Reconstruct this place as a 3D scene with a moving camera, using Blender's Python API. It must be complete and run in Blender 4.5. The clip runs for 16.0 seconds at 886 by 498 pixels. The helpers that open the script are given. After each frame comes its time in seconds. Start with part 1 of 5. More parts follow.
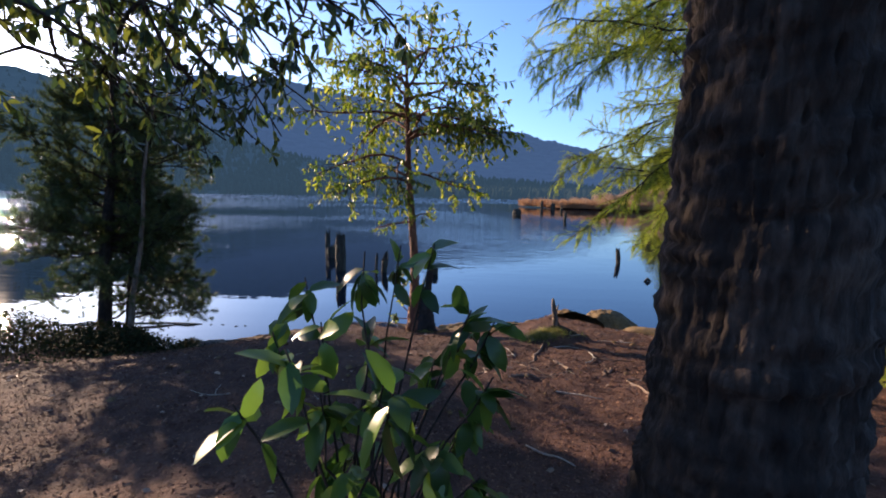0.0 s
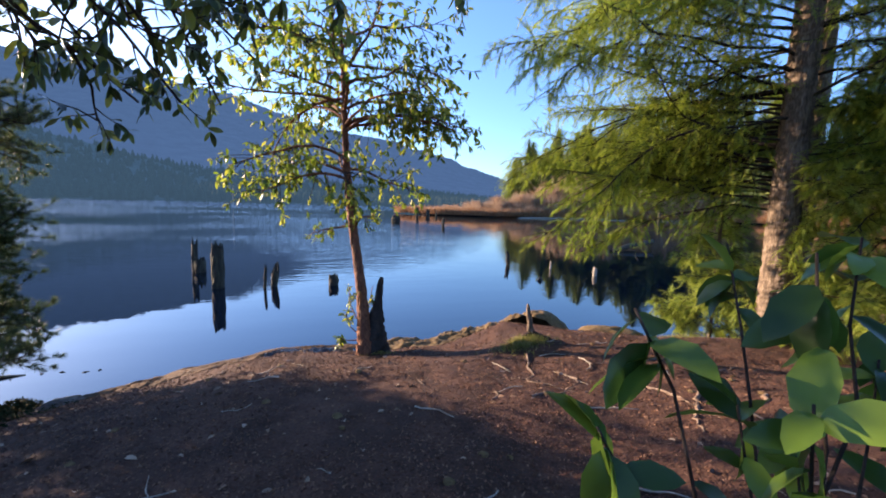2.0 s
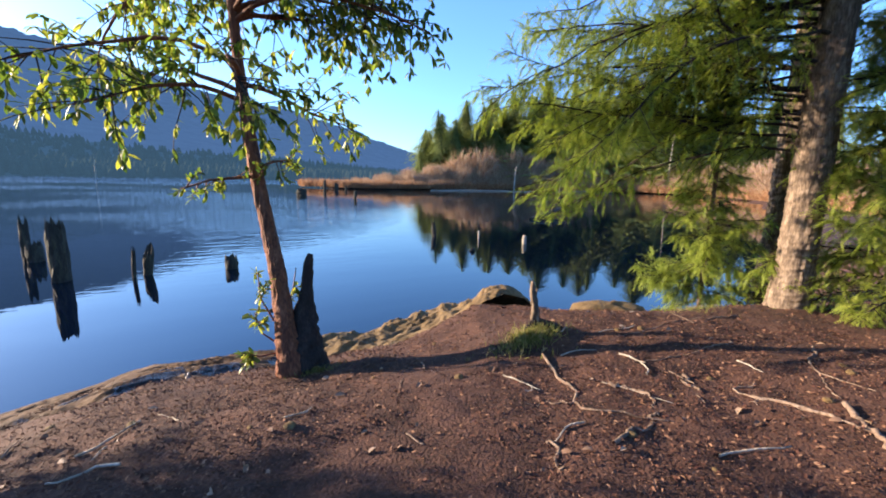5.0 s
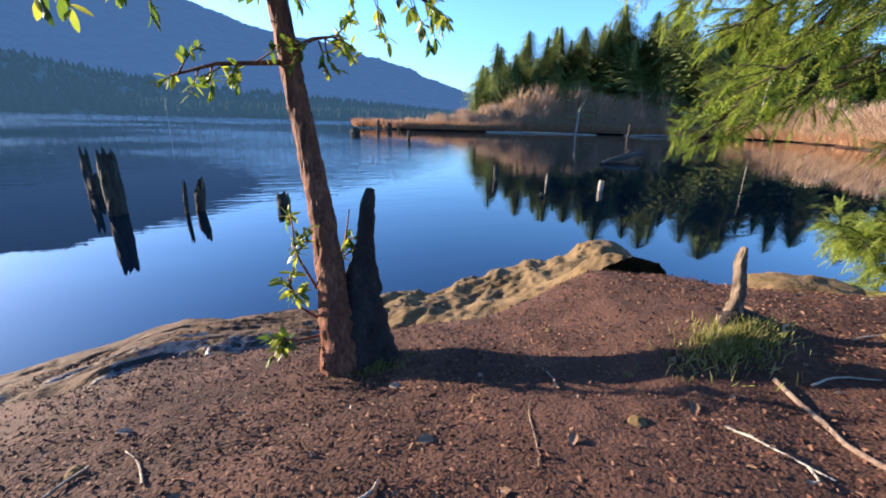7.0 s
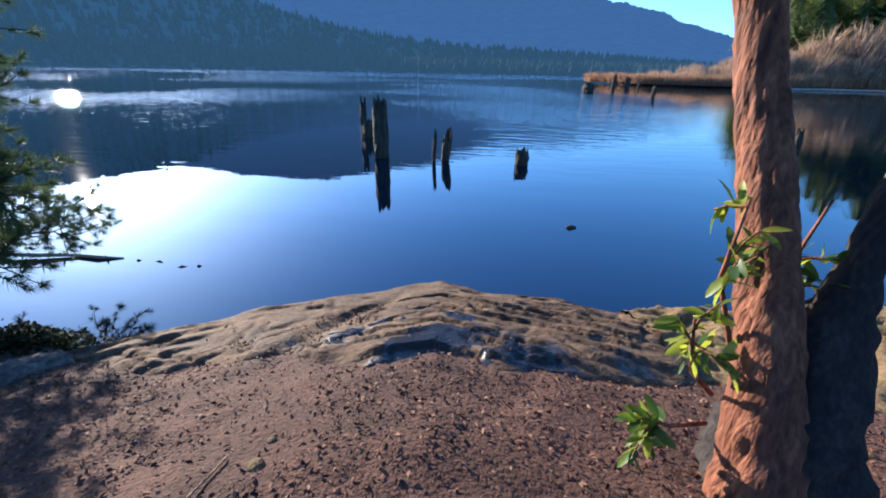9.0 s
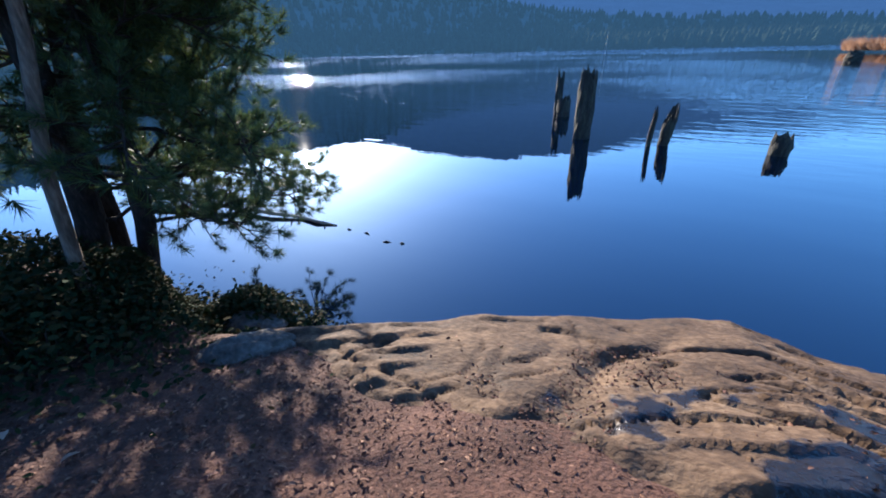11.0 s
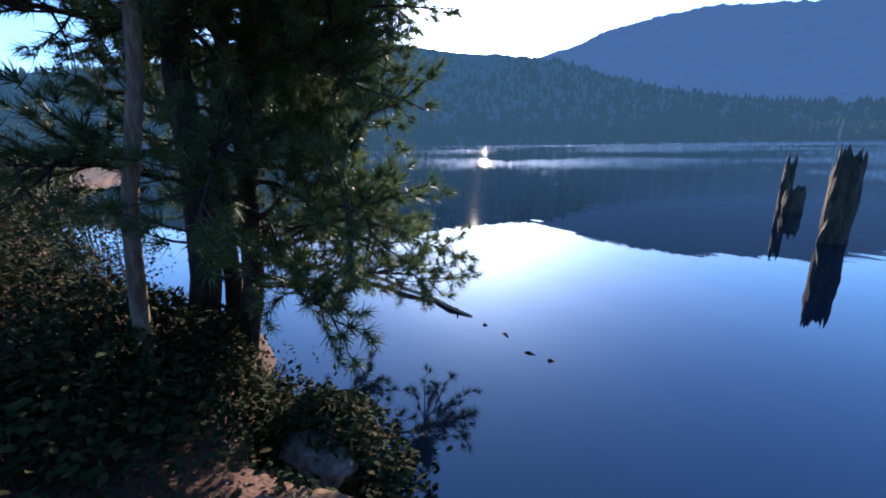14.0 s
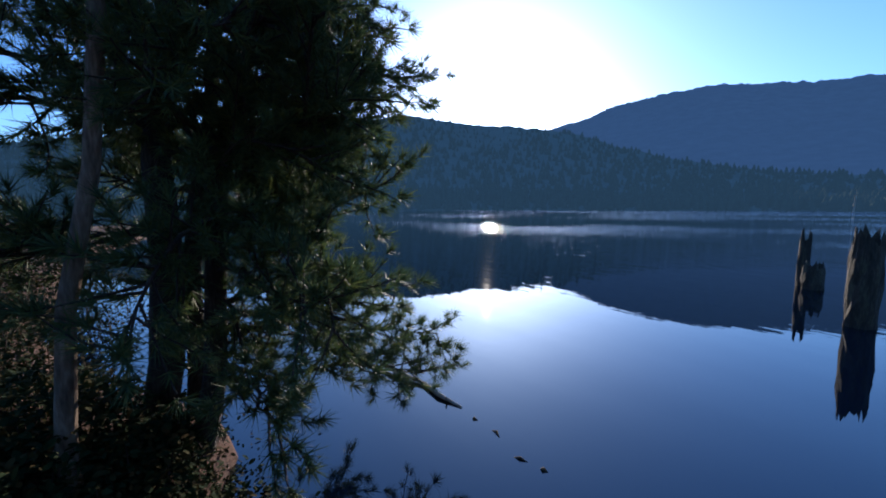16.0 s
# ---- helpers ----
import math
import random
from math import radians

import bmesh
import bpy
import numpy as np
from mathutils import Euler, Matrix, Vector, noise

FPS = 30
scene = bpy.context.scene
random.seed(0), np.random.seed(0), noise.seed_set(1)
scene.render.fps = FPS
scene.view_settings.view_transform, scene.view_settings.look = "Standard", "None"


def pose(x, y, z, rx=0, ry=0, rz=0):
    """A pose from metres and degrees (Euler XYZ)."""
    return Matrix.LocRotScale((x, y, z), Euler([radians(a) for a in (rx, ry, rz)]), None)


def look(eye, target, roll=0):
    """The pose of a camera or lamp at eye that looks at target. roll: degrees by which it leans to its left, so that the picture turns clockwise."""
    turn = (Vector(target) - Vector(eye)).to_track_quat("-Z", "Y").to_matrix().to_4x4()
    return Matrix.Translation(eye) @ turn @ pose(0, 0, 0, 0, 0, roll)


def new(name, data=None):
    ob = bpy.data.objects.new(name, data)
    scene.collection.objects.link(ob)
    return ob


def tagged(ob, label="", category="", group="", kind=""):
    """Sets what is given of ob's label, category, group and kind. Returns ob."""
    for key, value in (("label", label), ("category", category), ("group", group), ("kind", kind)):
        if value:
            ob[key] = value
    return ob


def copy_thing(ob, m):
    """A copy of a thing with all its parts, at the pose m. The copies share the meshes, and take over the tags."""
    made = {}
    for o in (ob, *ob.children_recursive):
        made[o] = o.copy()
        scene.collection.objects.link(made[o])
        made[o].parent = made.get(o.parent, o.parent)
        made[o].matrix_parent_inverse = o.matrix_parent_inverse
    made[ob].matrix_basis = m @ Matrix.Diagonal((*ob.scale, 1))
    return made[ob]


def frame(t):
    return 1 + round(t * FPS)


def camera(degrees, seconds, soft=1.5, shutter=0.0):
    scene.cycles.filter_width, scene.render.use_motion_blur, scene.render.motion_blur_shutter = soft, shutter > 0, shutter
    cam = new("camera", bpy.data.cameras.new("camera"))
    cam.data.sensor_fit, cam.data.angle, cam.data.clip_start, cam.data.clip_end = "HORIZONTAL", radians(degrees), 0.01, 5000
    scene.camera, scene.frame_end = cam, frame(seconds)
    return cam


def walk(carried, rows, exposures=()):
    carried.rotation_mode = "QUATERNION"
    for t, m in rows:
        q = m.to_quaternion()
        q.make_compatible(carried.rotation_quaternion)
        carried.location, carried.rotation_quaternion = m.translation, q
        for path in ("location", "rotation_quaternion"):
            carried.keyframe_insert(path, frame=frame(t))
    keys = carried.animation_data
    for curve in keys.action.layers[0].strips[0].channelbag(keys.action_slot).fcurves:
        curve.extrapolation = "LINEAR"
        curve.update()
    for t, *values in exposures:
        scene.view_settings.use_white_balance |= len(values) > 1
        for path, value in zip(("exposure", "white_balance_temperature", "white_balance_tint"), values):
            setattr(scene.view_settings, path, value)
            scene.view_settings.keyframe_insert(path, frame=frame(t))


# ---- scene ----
cam = camera(96.2, 16.0, soft=1.9)
PATH = [
    (0, (0.877, 0.781, 2.253), (0.855, 2.762, 1.978), 1.2),
    (0.5, (0.529, 0.902, 2.249), (0.723, 2.874, 1.974), 1.2),
    (1, (0.184, 1.117, 2.252), (0.584, 3.059, 1.989), 1.9),
    (1.5, (-0.2, 1.462, 2.204), (0.319, 3.375, 1.937), 1.8),
    (2, (-0.571, 1.877, 2.088), (0.033, 3.77, 1.862), 1.6),
    (2.5, (-0.798, 2.376, 2.039), (-0.067, 4.226, 1.829), 1.3),
    (3, (-0.981, 2.717, 1.964), (-0.157, 4.527, 1.752), 1.4),
    (3.5, (-0.977, 3.042, 1.83), (-0.116, 4.837, 1.634), 1.2),
    (3.7, (-0.946, 3.177, 1.807), (-0.077, 4.968, 1.621), 1.0),
    (5.8, (-0.202, 4.87, 1.536), (0.844, 6.505, 1.053), 2.2),
    (6, (-0.168, 5.023, 1.517), (0.854, 6.663, 1.003), 2.2),
    (6.5, (-0.105, 5.522, 1.354), (0.823, 7.196, 0.774), 2.2),
    (7, (-0.136, 6.021, 1.236), (0.623, 7.766, 0.62), 1.7),
    (7.5, (-0.237, 6.498, 1.201), (0.312, 8.304, 0.54), 1.4),
    (8, (-0.265, 6.932, 1.146), (0.027, 8.776, 0.428), 1.2),
    (8.5, (-0.565, 7.259, 1.049), (-0.526, 9.101, 0.272), 1.6),
    (9, (-0.878, 7.524, 0.964), (-1.087, 9.336, 0.143), 1.1),
    (9.5, (-1.177, 7.824, 0.809), (-1.63, 9.578, -0.039), 0.4),
    (10, (-1.526, 8.053, 0.738), (-2.185, 9.747, -0.098), -0.4),
    (10.2, (-1.647, 8.131, 0.732), (-2.387, 9.784, -0.117), -1.0),
    (12.3, (-2.514, 8.771, 0.450), (-3.613, 10.194, -0.424), -0.5),
    (12.5, (-2.543, 8.881, 0.444), (-3.701, 10.274, -0.403), -0.7),
    (13, (-2.722, 9.116, 0.401), (-4.045, 10.411, -0.354), -1.2),
    (13.5, (-2.859, 9.314, 0.320), (-4.328, 10.515, -0.311), -1.8),
    (14, (-2.955, 9.521, 0.315), (-4.522, 10.656, -0.194), -1.0),
    (14.5, (-3.048, 9.692, 0.381), (-4.679, 10.784, -0.001), -0.7),
    (15, (-3.07, 9.839, 0.477), (-4.734, 10.908, 0.181), -0.6),
    (15.5, (-3.032, 9.898, 0.502), (-4.702, 10.971, 0.261), -0.4),
    (16, (-3.014, 9.926, 0.509), (-4.66, 11.043, 0.305), 0.0),
]
walk(cam, [(t, look(eye, target, roll)) for t, eye, target, roll in PATH],
     exposures=[(0.0, 1.45, 7600, 24), (1.5, 1.8, 7700, 24), (3.5, 2.0, 7400, 18), (7.0, 1.93, 6600, 16), (9.0, 1.8, 5850, 11), (12.5, 1.97, 5850, 15), (14.5, 1.82, 6350, 19), (16.0, 0.95, 6100, 17)])

# ---- world, sun ----
SUN_AZ, SUN_EL = -49.5, 13.3
world = bpy.data.worlds.new("world")
scene.world = world
world.use_nodes = True
wn = world.node_tree.nodes
sky = wn.new("ShaderNodeTexSky")
sky.sky_type = "NISHITA"
sky.sun_disc = False
sky.sun_elevation, sky.sun_rotation = radians(SUN_EL), radians(SUN_AZ)
sky.air_density, sky.dust_density, sky.ozone_density = 1.0, 0.9, 7.0
world.node_tree.links.new(sky.outputs[0], wn["Background"].inputs[0])
wn["Background"].inputs[1].default_value = 0.15
SUN_DIR = Vector((math.sin(radians(SUN_AZ)) * math.cos(radians(SUN_EL)),
                  math.cos(radians(SUN_AZ)) * math.cos(radians(SUN_EL)), math.sin(radians(SUN_EL))))
sun = new("sun", bpy.data.lights.new("sun", "SUN"))
sun.data.energy, sun.data.angle, sun.data.color = 4.5, radians(0.5), (1.0, 0.86, 0.68)
sun.matrix_world = look((0, 0, 60), Vector((0, 0, 60)) - SUN_DIR)


# ---- materials ----
def surface(name, colors, scale, rough=0.85, bump=0.4, bump_scale=None, stretch=(1, 1, 1), spec=0.3,
            island=0.0, translucent=0.0, fine=6.0, rough_var=0.0):
    """A noise-coloured surface: broad stains and fine grain, with relief."""
    m = bpy.data.materials.new(name)
    m.use_nodes = True
    nt = m.node_tree
    n, ln = nt.nodes, nt.links
    bsdf = n["Principled BSDF"]
    tc = n.new("ShaderNodeTexCoord")
    mp = n.new("ShaderNodeMapping")
    mp.inputs["Scale"].default_value = stretch
    ln.new(tc.outputs["Object"], mp.inputs[0])
    big = n.new("ShaderNodeTexNoise")
    big.inputs["Scale"].default_value, big.inputs["Detail"].default_value = scale, 5
    small = n.new("ShaderNodeTexNoise")
    small.inputs["Scale"].default_value, small.inputs["Detail"].default_value = scale * fine, 4
    for q in (big, small):
        ln.new(mp.outputs[0], q.inputs["Vector"])
    mix = n.new("ShaderNodeMix")
    mix.inputs[0].default_value = 0.45
    ln.new(big.outputs[0], mix.inputs[2])
    ln.new(small.outputs[0], mix.inputs[3])
    fac = mix.outputs[0]
    if island:
        geo = n.new("ShaderNodeNewGeometry")
        add = n.new("ShaderNodeMix")
        add.inputs[0].default_value = island
        ln.new(fac, add.inputs[2])
        ln.new(geo.outputs["Random Per Island"], add.inputs[3])
        fac = add.outputs[0]
    ramp = n.new("ShaderNodeValToRGB")
    e = ramp.color_ramp.elements
    lo, hi = (0.3, 0.7) if not island else (0.3 - 0.25 * island, 0.7 + 0.25 * island)
    while len(e) < len(colors):
        e.new(0.5)
    for i, c in enumerate(colors):
        e[i].position = lo + (hi - lo) * i / (len(colors) - 1)
        e[i].color = (*c, 1)
    ln.new(fac, ramp.inputs[0])
    ln.new(ramp.outputs[0], bsdf.inputs["Base Color"])
    bsdf.inputs["Roughness"].default_value = rough
    bsdf.inputs["Specular IOR Level"].default_value = spec
    if rough_var:
        rr = n.new("ShaderNodeMapRange")
        rr.inputs["To Min"].default_value, rr.inputs["To Max"].default_value = rough - rough_var, rough + rough_var * 0.3
        rr.inputs["From Min"].default_value, rr.inputs["From Max"].default_value = 0.35, 0.65
        ln.new(big.outputs[0], rr.inputs[0])
        ln.new(rr.outputs[0], bsdf.inputs["Roughness"])
    if bump:
        bn = n.new("ShaderNodeTexNoise")
        bn.inputs["Scale"].default_value, bn.inputs["Detail"].default_value = bump_scale or scale * 4, 8
        ln.new(mp.outputs[0], bn.inputs["Vector"])
        bp = n.new("ShaderNodeBump")
        bp.inputs["Strength"].default_value, bp.inputs["Distance"].default_value = bump, 0.02
        ln.new(bn.outputs[0], bp.inputs["Height"])
        ln.new(bp.outputs[0], bsdf.inputs["Normal"])
    if translucent:
        tr = n.new("ShaderNodeBsdfTranslucent")
        ln.new(ramp.outputs[0], tr.inputs[0])
        ms = n.new("ShaderNodeMixShader")
        ms.inputs[0].default_value = translucent
        ln.new(bsdf.outputs[0], ms.inputs[1])
        ln.new(tr.outputs[0], ms.inputs[2])
        ln.new(ms.outputs[0], n["Material Output"].inputs[0])
    return m


M_SOIL = surface("soil", [(0.022, 0.011, 0.008), (0.064, 0.029, 0.019), (0.12, 0.058, 0.038)], 2.2, 0.95, 0.9, 45, fine=14)
M_ROCK = surface("shore_rock", [(0.022, 0.016, 0.013), (0.095, 0.06, 0.037), (0.20, 0.135, 0.083)], 2.4, 0.92, 0.65, 30,
                 stretch=(0.85, 1.1, 1.0), fine=9, rough_var=0.12, spec=0.12)
M_ROCK2 = surface("sunny_rock", [(0.045, 0.028, 0.014), (0.13, 0.083, 0.034), (0.22, 0.145, 0.072)], 2.2, 0.9, 0.8, 22, fine=7)
M_ROCK_GREY = surface("grey_rock", [(0.032, 0.027, 0.023), (0.092, 0.078, 0.064), (0.18, 0.157, 0.13)], 3.0, 0.9, 1.0, 24, fine=8)
M_MOSS = surface("moss", [(0.05, 0.06, 0.015), (0.14, 0.13, 0.03), (0.24, 0.17, 0.06)], 3.0, 0.95, 0.9, 60, fine=9)
M_BARK_FIR = surface("fir_bark", [(0.04, 0.028, 0.02), (0.135, 0.098, 0.07), (0.27, 0.21, 0.155)], 11, 0.95, 1.0, 26,
                     stretch=(1, 1, 0.22), fine=4)
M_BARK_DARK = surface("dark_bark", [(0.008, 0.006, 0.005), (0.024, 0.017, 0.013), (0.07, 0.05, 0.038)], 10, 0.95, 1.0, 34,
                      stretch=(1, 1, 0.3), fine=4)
M_BARK_MAD = surface("madrone_bark", [(0.035, 0.014, 0.009), (0.15, 0.052, 0.026), (0.29, 0.115, 0.058)], 9, 0.8, 1.0, 30,
                     stretch=(1.4, 1.4, 0.18), fine=4)
M_BURNT = surface("burnt_bark", [(0.008, 0.007, 0.007), (0.025, 0.02, 0.018), (0.06, 0.045, 0.035)], 9, 0.95, 1.0, 28, stretch=(1, 1, 0.4))
M_DEAD = surface("weathered_wood", [(0.16, 0.13, 0.10), (0.33, 0.28, 0.22), (0.5, 0.45, 0.38)], 6, 0.9, 0.8, 40, stretch=(1, 1, 0.25), fine=5)
M_POST = surface("wet_post_wood", [(0.010, 0.009, 0.008), (0.032, 0.029, 0.022), (0.09, 0.085, 0.05)], 5, 0.9, 1.0, 20, stretch=(1.6, 1.6, 0.25))
M_ROOT = surface("root_wood", [(0.08, 0.05, 0.034), (0.18, 0.122, 0.088), (0.29, 0.22, 0.165)], 9, 0.9, 0.8, 40)
M_LEAF = surface("madrone_leaf", [(0.04, 0.085, 0.012), (0.13, 0.20, 0.022), (0.40, 0.40, 0.05)], 3, 0.4, 0, island=0.75, translucent=0.6, spec=0.5)
M_LEAF_OLD = surface("old_madrone_leaf", [(0.016, 0.038, 0.012), (0.04, 0.075, 0.018), (0.20, 0.23, 0.035)], 3, 0.35, 0, island=0.8, translucent=0.35, spec=0.5)
M_LEAF_BUSH = surface("laurel_leaf", [(0.02, 0.055, 0.012), (0.05, 0.12, 0.02), (0.16, 0.26, 0.035)], 4, 0.3, 0, island=0.75, translucent=0.45, spec=0.5)
M_NEEDLE = surface("fir_needles", [(0.08, 0.135, 0.02), (0.22, 0.30, 0.035), (0.42, 0.46, 0.07)], 0.9, 0.6, 0, island=0.5, translucent=0.6)
M_CEDAR = surface("cedar_sprays", [(0.13, 0.19, 0.035), (0.28, 0.36, 0.06), (0.46, 0.50, 0.10)], 0.9, 0.6, 0, island=0.5, translucent=0.6)
M_PINE = surface("pine_needles", [(0.02, 0.045, 0.022), (0.05, 0.085, 0.03), (0.13, 0.15, 0.04)], 0.9, 0.6, 0, island=0.5, translucent=0.3)
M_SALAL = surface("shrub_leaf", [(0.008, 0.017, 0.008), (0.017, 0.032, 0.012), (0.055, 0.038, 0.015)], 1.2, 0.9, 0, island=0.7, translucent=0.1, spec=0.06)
M_LITTER = surface("leaf_litter", [(0.035, 0.013, 0.009), (0.095, 0.036, 0.022), (0.22, 0.12, 0.072)], 3, 0.85, 0, island=0.85)
M_DRY_LEAF = surface("dry_leaf", [(0.10, 0.05, 0.03), (0.2, 0.115, 0.07), (0.36, 0.26, 0.185)], 4, 0.6, 0, island=0.8)
M_GRASS = surface("grass", [(0.08, 0.11, 0.02), (0.20, 0.21, 0.05), (0.42, 0.32, 0.16)], 3, 0.8, 0, island=0.7, translucent=0.4)
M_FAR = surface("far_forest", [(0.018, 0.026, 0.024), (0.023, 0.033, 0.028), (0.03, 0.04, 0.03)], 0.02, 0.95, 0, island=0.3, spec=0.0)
# blue haze is mixed into these two base colours
M_HILL = surface("hazed_hill_forest", [(0.035, 0.055, 0.055), (0.05, 0.07, 0.07), (0.065, 0.085, 0.08)], 0.03, 0.95, 0.0, fine=10, spec=0.0)
M_RIDGE = surface("hazed_ridge_forest", [(0.045, 0.065, 0.08), (0.06, 0.08, 0.10), (0.075, 0.10, 0.12)], 0.03, 0.95, 0.0, fine=10, spec=0.0)
for far_material, haze_glow in ((M_FAR, (0.0085, 0.021, 0.036)), (M_HILL, (0.0085, 0.021, 0.036)), (M_RIDGE, (0.013, 0.029, 0.058))):
    # distance haze, painted as a faint blue glow of the surfaces themselves
    far_material.node_tree.nodes["Principled BSDF"].inputs["Emission Color"].default_value = (*haze_glow, 1)
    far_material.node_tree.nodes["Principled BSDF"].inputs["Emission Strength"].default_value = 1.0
M_CONIFER = surface("conifer_green", [(0.09, 0.13, 0.05), (0.19, 0.25, 0.07), (0.34, 0.36, 0.10)], 0.2, 0.9, 0, island=0.6, translucent=0.3)
M_REED = surface("dry_reeds", [(0.20, 0.10, 0.045), (0.36, 0.19, 0.10), (0.52, 0.34, 0.2)], 0.2, 0.95, 0, island=0.6, translucent=0.35)
M_TWIG = surface("bare_shrubs", [(0.22, 0.14, 0.09), (0.36, 0.24, 0.155), (0.5, 0.38, 0.26)], 0.15, 0.95, 0, island=0.6, translucent=0.4)


def water_material():
    m = bpy.data.materials.new("lake_water")
    m.use_nodes = True
    n, ln = m.node_tree.nodes, m.node_tree.links
    b = n["Principled BSDF"]
    b.inputs["Base Color"].default_value = (0.0006, 0.003, 0.010, 1)
    b.inputs["Specular Tint"].default_value = (0.74, 0.9, 1.0, 1)
    b.inputs["Roughness"].default_value = 0.015
    b.inputs["IOR"].default_value = 1.8
    tc = n.new("ShaderNodeTexCoord")
    mp = n.new("ShaderNodeMapping")
    mp.inputs["Rotation"].default_value = (0, 0, radians(25))
    mp.inputs["Scale"].default_value = (0.35, 1.3, 1)
    ln.new(tc.outputs["Object"], mp.inputs[0])
    rip = n.new("ShaderNodeTexNoise")
    rip.inputs["Scale"].default_value, rip.inputs["Detail"].default_value = 1.6, 3
    ln.new(mp.outputs[0], rip.inputs["Vector"])
    swell = n.new("ShaderNodeTexNoise")
    swell.inputs["Scale"].default_value, swell.inputs["Detail"].default_value = 0.25, 2
    ln.new(mp.outputs[0], swell.inputs["Vector"])
    # breezy patches out on the lake, calm water by the shore
    sep = n.new("ShaderNodeSeparateXYZ")
    ln.new(tc.outputs["Object"], sep.inputs[0])
    far = n.new("ShaderNodeMapRange")
    far.inputs["From Min"].default_value, far.inputs["From Max"].default_value = 17, 46
    far.inputs["To Min"].default_value, far.inputs["To Max"].default_value = 0.014, 0.36
    ln.new(sep.outputs[1], far.inputs[0])
    patch = n.new("ShaderNodeTexNoise")
    patch.inputs["Scale"].default_value, patch.inputs["Detail"].default_value = 0.02, 2
    ln.new(tc.outputs["Object"], patch.inputs["Vector"])
    pr = n.new("ShaderNodeMapRange")
    pr.inputs["From Min"].default_value, pr.inputs["From Max"].default_value = 0.38, 0.58
    pr.inputs["To Min"].default_value, pr.inputs["To Max"].default_value = 0.12, 1.0
    ln.new(patch.outputs[0], pr.inputs[0])
    mul = n.new("ShaderNodeMath")
    mul.operation = "MULTIPLY"
    ln.new(far.outputs[0], mul.inputs[0])
    ln.new(pr.outputs[0], mul.inputs[1])
    # the inlet to the east lies in the lee
    lee = n.new("ShaderNodeMapRange")
    lee.inputs["From Min"].default_value, lee.inputs["From Max"].default_value = -8, 18
    lee.inputs["To Min"].default_value, lee.inputs["To Max"].default_value = 1.0, 0.07
    ln.new(sep.outputs[0], lee.inputs[0])
    calm = n.new("ShaderNodeMath")
    calm.operation = "MULTIPLY"
    ln.new(mul.outputs[0], calm.inputs[0])
    ln.new(lee.outputs[0], calm.inputs[1])
    mul = calm
    windy = n.new("ShaderNodeMapRange")
    windy.inputs["From Min"].default_value, windy.inputs["From Max"].default_value = 190, 230
    windy.inputs["To Max"].default_value = 0.9
    ln.new(sep.outputs[1], windy.inputs[0])
    both = n.new("ShaderNodeMath")
    ln.new(mul.outputs[0], both.inputs[0])
    ln.new(windy.outputs[0], both.inputs[1])
    mul = both
    b1 = n.new("ShaderNodeBump")
    b1.inputs["Distance"].default_value = 0.5
    ln.new(mul.outputs[0], b1.inputs["Strength"])
    ln.new(rip.outputs[0], b1.inputs["Height"])
    b2 = n.new("ShaderNodeBump")
    b2.inputs["Strength"].default_value, b2.inputs["Distance"].default_value = 0.012, 1.0
    ln.new(swell.outputs[0], b2.inputs["Height"])
    ln.new(b1.outputs[0], b2.inputs["Normal"])
    ln.new(b2.outputs[0], b.inputs["Normal"])
    return m


M_WATER = water_material()


def wet_seeps(m, middle, reach):
    """Dark shiny seeps with a ragged outline round one spot of the rock."""
    n, ln = m.node_tree.nodes, m.node_tree.links
    b = n["Principled BSDF"]
    tc = n.new("ShaderNodeTexCoord")
    mp = n.new("ShaderNodeMapping")
    mp.vector_type = "TEXTURE"
    mp.inputs["Location"].default_value, mp.inputs["Scale"].default_value = middle, reach
    ln.new(tc.outputs["Object"], mp.inputs[0])
    far = n.new("ShaderNodeVectorMath")
    far.operation = "LENGTH"
    ln.new(mp.outputs[0], far.inputs[0])
    ns = n.new("ShaderNodeTexNoise")
    ns.inputs["Scale"].default_value, ns.inputs["Detail"].default_value = 2.2, 4
    ln.new(tc.outputs["Object"], ns.inputs["Vector"])
    mad = n.new("ShaderNodeMath")
    mad.operation = "MULTIPLY_ADD"
    mad.inputs[1].default_value = 3.4
    ln.new(ns.outputs[0], mad.inputs[0])
    ln.new(far.outputs["Value"], mad.inputs[2])
    wet = n.new("ShaderNodeMapRange")
    wet.inputs["From Min"].default_value, wet.inputs["From Max"].default_value = 2.25, 2.1
    ln.new(mad.outputs[0], wet.inputs[0])
    mix = n.new("ShaderNodeMix")
    mix.data_type = "RGBA"
    ln.new(wet.outputs[0], mix.inputs["Factor"])
    ln.new(b.inputs["Base Color"].links[0].from_socket, mix.inputs["A"])
    mix.inputs["B"].default_value = (0.018, 0.014, 0.012, 1)
    ln.new(mix.outputs["Result"], b.inputs["Base Color"])
    for slot, damp in (("Roughness", 0.2), ("Specular IOR Level", 0.3)):
        sock = b.inputs[slot]
        mx = n.new("ShaderNodeMix")
        ln.new(wet.outputs[0], mx.inputs["Factor"])
        mx.inputs["A"].default_value = sock.default_value
        if sock.links:
            ln.new(sock.links[0].from_socket, mx.inputs["A"])
        mx.inputs["B"].default_value = damp
        ln.new(mx.outputs["Result"], sock)


wet_seeps(M_ROCK, (-0.9, 9.85, -1.0), (1.7, 0.85, 3.0))
RNG = np.random.default_rng(7)


